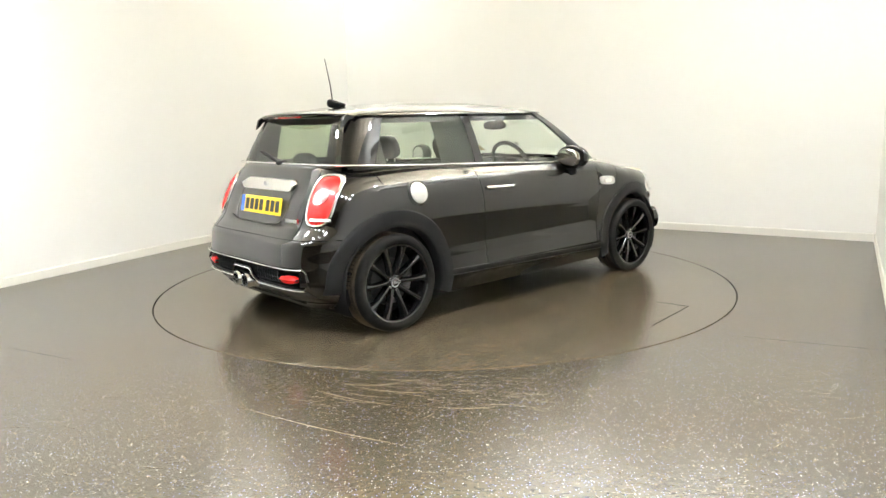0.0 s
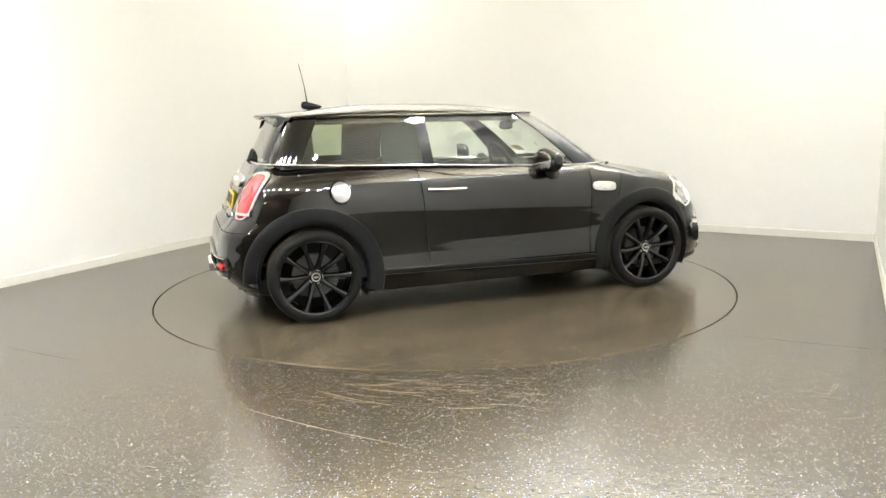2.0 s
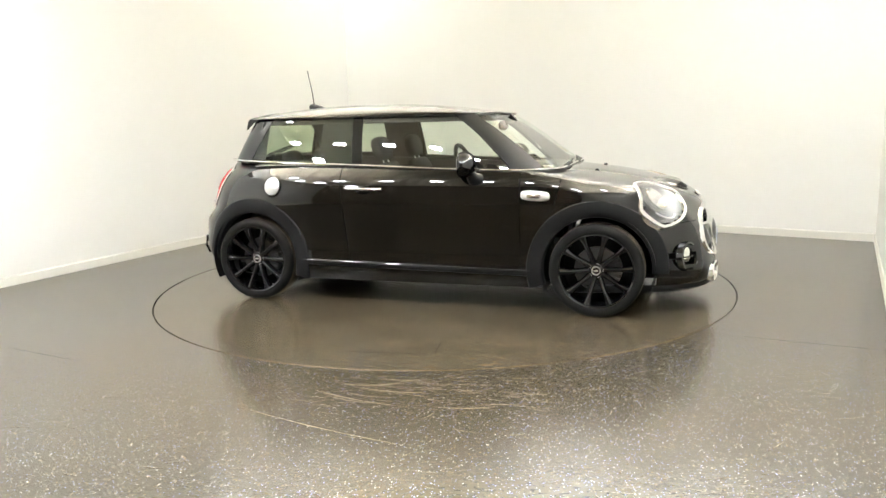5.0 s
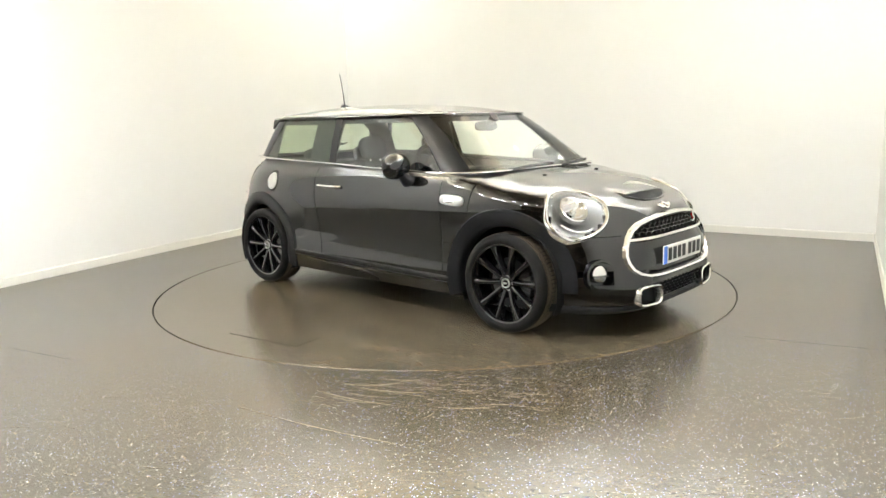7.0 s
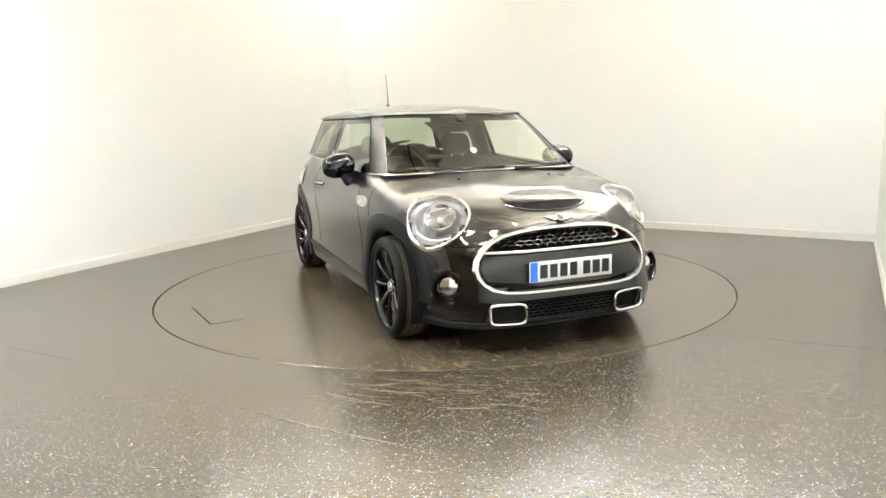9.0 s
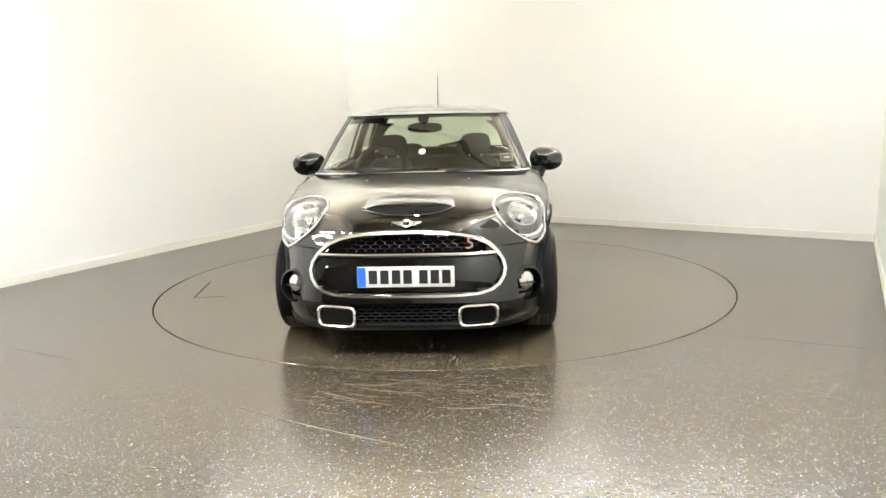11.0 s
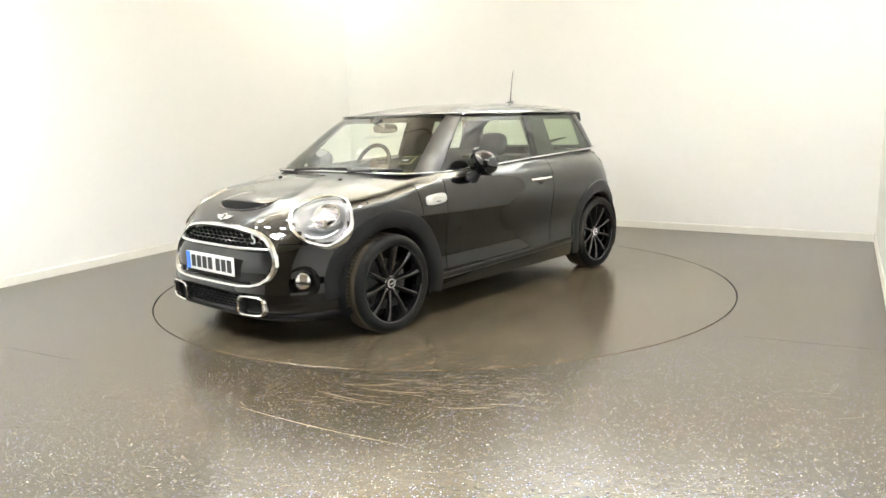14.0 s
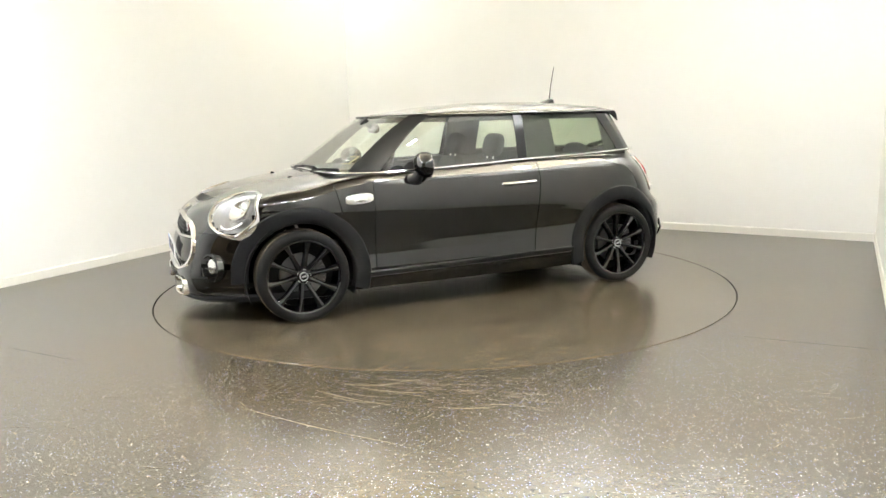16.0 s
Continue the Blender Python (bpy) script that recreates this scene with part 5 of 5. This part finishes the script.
def antenna(car):
    bm = bmesh.new()
    ellipsoid(bm, (-1.085, 0, 1.406), (0.075, 0.030, 0.024), u=24, v=12)
    for v in bm.verts:
        k = max(0.0, v.co.z - 1.404) / 0.026
        v.co.x -= 0.030 * k * k
        v.co.z += 0.016 * k * max(0.0, (-1.06 - v.co.x) / 0.075)
    b = part("antenna_base", bm, M_clad, car)
    part("antenna_rod", tube([(-1.115, 0, 1.425), (-1.128, 0, 1.54)], [0.005, 0.0035], 8), M_clad, b)
    part("antenna_tip", tube([(-1.128, 0, 1.54), (-1.162, 0, 1.71)], [0.0034, 0.0024], 6), M_clad, b)


def front_wipers(car):
    for y0, y1 in ((-0.42, 0.12), (0.18, 0.62)):
        bm = bmesh.new()
        def on(y, z, o):
            return Vector((gh_x(y, z) + o, y, z))
        tube([on(y0, 0.955, 0.012), on((y0 + y1) / 2, 0.968, 0.022), on(y1, 0.972, 0.012)], 0.008, 6, bm=bm)
        tube([on(y0 - 0.05, 0.945, 0.012), on((y0 + y1) / 2, 0.962, 0.030)], 0.011, 6, bm=bm)
        part("front_wiper", bm, M_clad, car)
    # cowl under the screen
    P = [[(gh_x(y, 0.95) + o, y, z) for o, z in ((-0.03, 0.944), (0.012, 0.946), (0.035, 0.940))] for y in np.linspace(-0.68, 0.68, 25)]
    part("cowl", grid_bm(P), M_clad, car)
    for y in (-0.32, 0.32):
        bm = bmesh.new()
        x = 1.20
        ellipsoid(bm, (x, y, hood_z(x, y) + 0.002), (0.016, 0.012, 0.009), u=14, v=8)
        part("washer_jet", bm, M_clad, car)


def seat(car, x, y, w, rear=False):
    bm = bmesh.new()
    box(bm, (-0.26, -w / 2, -0.08), (0.26, w / 2, 0.08), 0.05, seg=3)
    bmesh.ops.translate(bm, vec=(x, y, 0.42), verts=bm.verts[:])
    st = part("seat", bm, M_cloth, car, "anthracite cloth seat")
    bm = bmesh.new()
    hgt = 0.54 if not rear else 0.50
    P = []
    for i in range(11):
        t = i / 10
        ww = w / 2 * (1.0 - 0.28 * t ** 2.5)
        row = []
        for j in range(20):
            a = 2 * math.pi * j / 20
            ca, sa = math.cos(a), math.sin(a)
            q = (abs(ca) ** 4 + abs(sa) ** 4) ** -0.25
            k = 1.0 if 0 < i < 10 else 0.8
            row.append((0.065 * q * ca * k * (1.1 - 0.3 * t), ww * q * sa * k, t * hgt))
        P.append(row)
    grid_bm(P, close_v=True, bm=bm)
    bm.verts.ensure_lookup_table()
    bm.faces.new([bm.verts[200 + j] for j in range(20)])
    bmesh.ops.transform(bm, matrix=pose(x - 0.22, y, 0.46, 0, -17, 0), verts=bm.verts[:])
    part("backrest", bm, M_cloth, st)
    hr = [0.0] if not rear else [-w / 4, w / 4]
    for o in hr:
        bm = bmesh.new()
        m = pose(x - 0.22, y, 0.46, 0, -17, 0) @ pose(0.0, o, hgt + (0.115 if not rear else 0.07))
        ellipsoid(bm, (0, 0, 0), (0.050, 0.125, 0.092 if not rear else 0.075), u=24, v=14, power=3.0)
        bmesh.ops.transform(bm, matrix=m, verts=bm.verts[:])
        part("headrest", bm, M_cloth, st)
        bm = bmesh.new()
        for yy in (-0.05, 0.05):
            tube([m @ Vector((0, yy, -0.04)), m @ Vector((0, yy, -0.16))], 0.006, 6, bm=bm)
        part("headrest_post", bm, M_satin, st)


def interior(car):
    seat(car, 0.02, -0.35, 0.50)
    seat(car, 0.02, 0.35, 0.50)
    seat(car, -0.80, 0.0, 1.10, True)
    # dashboard
    P = []
    for y in np.linspace(-0.68, 0.68, 25):
        hump = 0.035 * math.exp(-((y + 0.36) / 0.17) ** 2) + 0.02 * math.exp(-(y / 0.15) ** 2)
        P.append([(x, y, z + hump * k) for x, z, k in ((0.93, 0.925, 0), (0.78, 0.945, 0.2), (0.60, 0.940, 0.8), (0.50, 0.92, 1.0), (0.46, 0.86, 0.6), (0.50, 0.62, 0), (0.60, 0.40, 0))])
    part("dashboard", grid_bm(P), M_cloth, car, "black soft dashboard")
    m = pose(0.28, -0.355, 0.935, 0, -24, 0)
    bm = bmesh.new()
    ring = [m @ Vector((0, 0.182 * math.cos(a), 0.182 * math.sin(a))) for a in np.linspace(0, 2 * math.pi, 49)[:-1]]
    tube(ring, 0.016, 10, closed=True, bm=bm, up=(1, 0, 0))
    sw = part("steering_wheel", bm, M_clad, car, "black steering wheel")
    bm = bmesh.new()
    ellipsoid(bm, (0, 0, 0), (0.03, 0.075, 0.06), u=20, v=10, power=2.6)
    box(bm, (-0.008, -0.175, -0.018), (0.010, 0.175, 0.018), 0.005)
    box(bm, (-0.008, -0.018, -0.175), (0.010, 0.018, 0.0), 0.005)
    bmesh.ops.transform(bm, matrix=m, verts=bm.verts[:])
    part("wheel_boss", bm, M_clad, sw)
    # inside door cards, parcel shelf, floor
    for s in (1, -1):
        P = [[(x, s * (gh_y(max(-1.35, min(0.6, x)), 1.0) - o), z) for o, z in ((0.02, zbelt(x) - 0.012), (0.05, zbelt(x) - 0.02), (0.06, 0.80), (0.03, 0.40), (0.05, 0.25))] for x in np.linspace(-1.35, 0.60, 18)]
        part("door_card", grid_bm(P), M_cloth, car)
    bm = bmesh.new()
    box(bm, (-1.52, -0.60, 0.93), (-1.13, 0.60, 0.955), 0.01)
    part("parcel_shelf", bm, M_cloth, car)
    bm = bmesh.new()
    box(bm, (-1.55, -0.68, 0.24), (0.75, 0.68, 0.30), 0.02)
    part("cabin_floor", bm, M_cloth, car)
    # trim round the window openings, inside the glass
    for s in (1, -1):
        def strip(name, x0, x1, z0, z1, nx, nz):
            P = [[(x, s * (gh_y(x, z) - 0.032), z) for z in np.linspace(z0, z1, nz)] for x in np.linspace(x0, x1, nx)]
            part(name, thick(grid_bm(P), 0.008), M_cloth, car)
        strip("roof_rail", -1.34, 0.36, 1.278, 1.322, 24, 3)
        strip("pillar_trim", -0.745, -0.43, 0.965, 1.276, 6, 8)
        strip("pillar_trim", -1.39, -1.195, 1.0, 1.276, 5, 8)
        strip("sill_trim", -1.19, -0.75, 0.985, 1.024, 8, 3)
    # rear-view mirror with its sensor pod
    bm = bmesh.new()
    ellipsoid(bm, (0.465, 0.0, 1.235), (0.020, 0.125, 0.036), u=28, v=14, power=2.8)
    rv = part("rear_view_mirror", bm, M_clad, car)
    bm = bmesh.new()
    tube([(0.475, 0, 1.25), (0.53, 0, 1.285), (0.545, 0, 1.30)], [0.018, 0.03, 0.04], 10, bm=bm)
    part("mirror_stalk", bm, M_clad, rv)
    # round paper disc and framed label inside the screen
    bm = lathe([(0.0, 0.001), (0.024, 0.001), (0.024, -0.001), (0.0, -0.001)], 28)
    bmesh.ops.transform(bm, matrix=pose(gh_x(0.0, 1.10) - 0.06, 0.0, 1.075, 0, 0, 90) @ pose(0, 0, 0, -38, 0, 0), verts=bm.verts[:])
    part("paper_disc", bm, M_white, car, "round white paper disc")
    y0, z0 = 0.575, 1.03
    for w, h, o, mm, nm in ((0.042, 0.027, 0.016, M_gold, "label_frame"), (0.039, 0.024, 0.010, M_black, "label_face"), (0.018, 0.003, 0.005, M_white, "label_bar")):
        P = [[(gh_x(y0 + w * a, z0 + h * b * 0.9) - o, y0 + w * a, z0 + h * b * 0.9) for b in (-1, 1)] for a in (-1, -0.3, 0.3, 1)]
        part(nm, grid_bm(P), mm, car)


def build_car():
    car = new("hatchback_car")
    tagged(car, "black three-door hatchback with black wheels and chrome trim, on the turntable", "car")
    pan = body_panels(car)
    shut_lines(car, pan)
    glasshouse(car)
    spoiler(car)
    belt_trim(car)
    for sx in (1, -1):
        for s in (1, -1):
            arch(car, sx, s)
    sills(car)
    wheels(car)
    for s in (1, -1):
        headlight(car, s)
        side_fittings(car, pan, s)
    front_end(car, pan)
    rear_end(car, pan)
    fuel_flap(car)
    antenna(car)
    front_wipers(car)
    interior(car)
    return car


room()
conduits()
lamps()
table = turntable()
the_car = build_car()

TURN = [(0.0, 41.6), (0.5, 37.72), (1.0, 31.88), (1.5, 25.8), (2.0, 19.15), (2.5, 13.15), (3.0, 6.85), (3.5, 0.95), (4.3, -9.0), (5.2, -20.2),
        (6.0, -29.9), (6.5, -36.1), (7.0, -42.45), (7.5, -48.7), (8.0, -55.2), (8.5, -61.5), (9.0, -67.95), (9.8, -78.1), (10.7, -89.6),
        (11.5, -99.95), (12.0, -106.45), (12.5, -112.6), (13.0, -119.0), (13.5, -125.1), (14.0, -131.4), (14.5, -137.6), (15.0, -144.05), (15.5, -150.2), (16.0, -156.5)]


def motions():
    walk(table, [(t, pose(0, 0, 0, 0, 0, a)) for t, a in TURN])
    walk(the_car, [(t, pose(0, 0, 0, 0, 0, a) @ pose(-OFF[0], -OFF[1], 0.0)) for t, a in TURN])


motions()
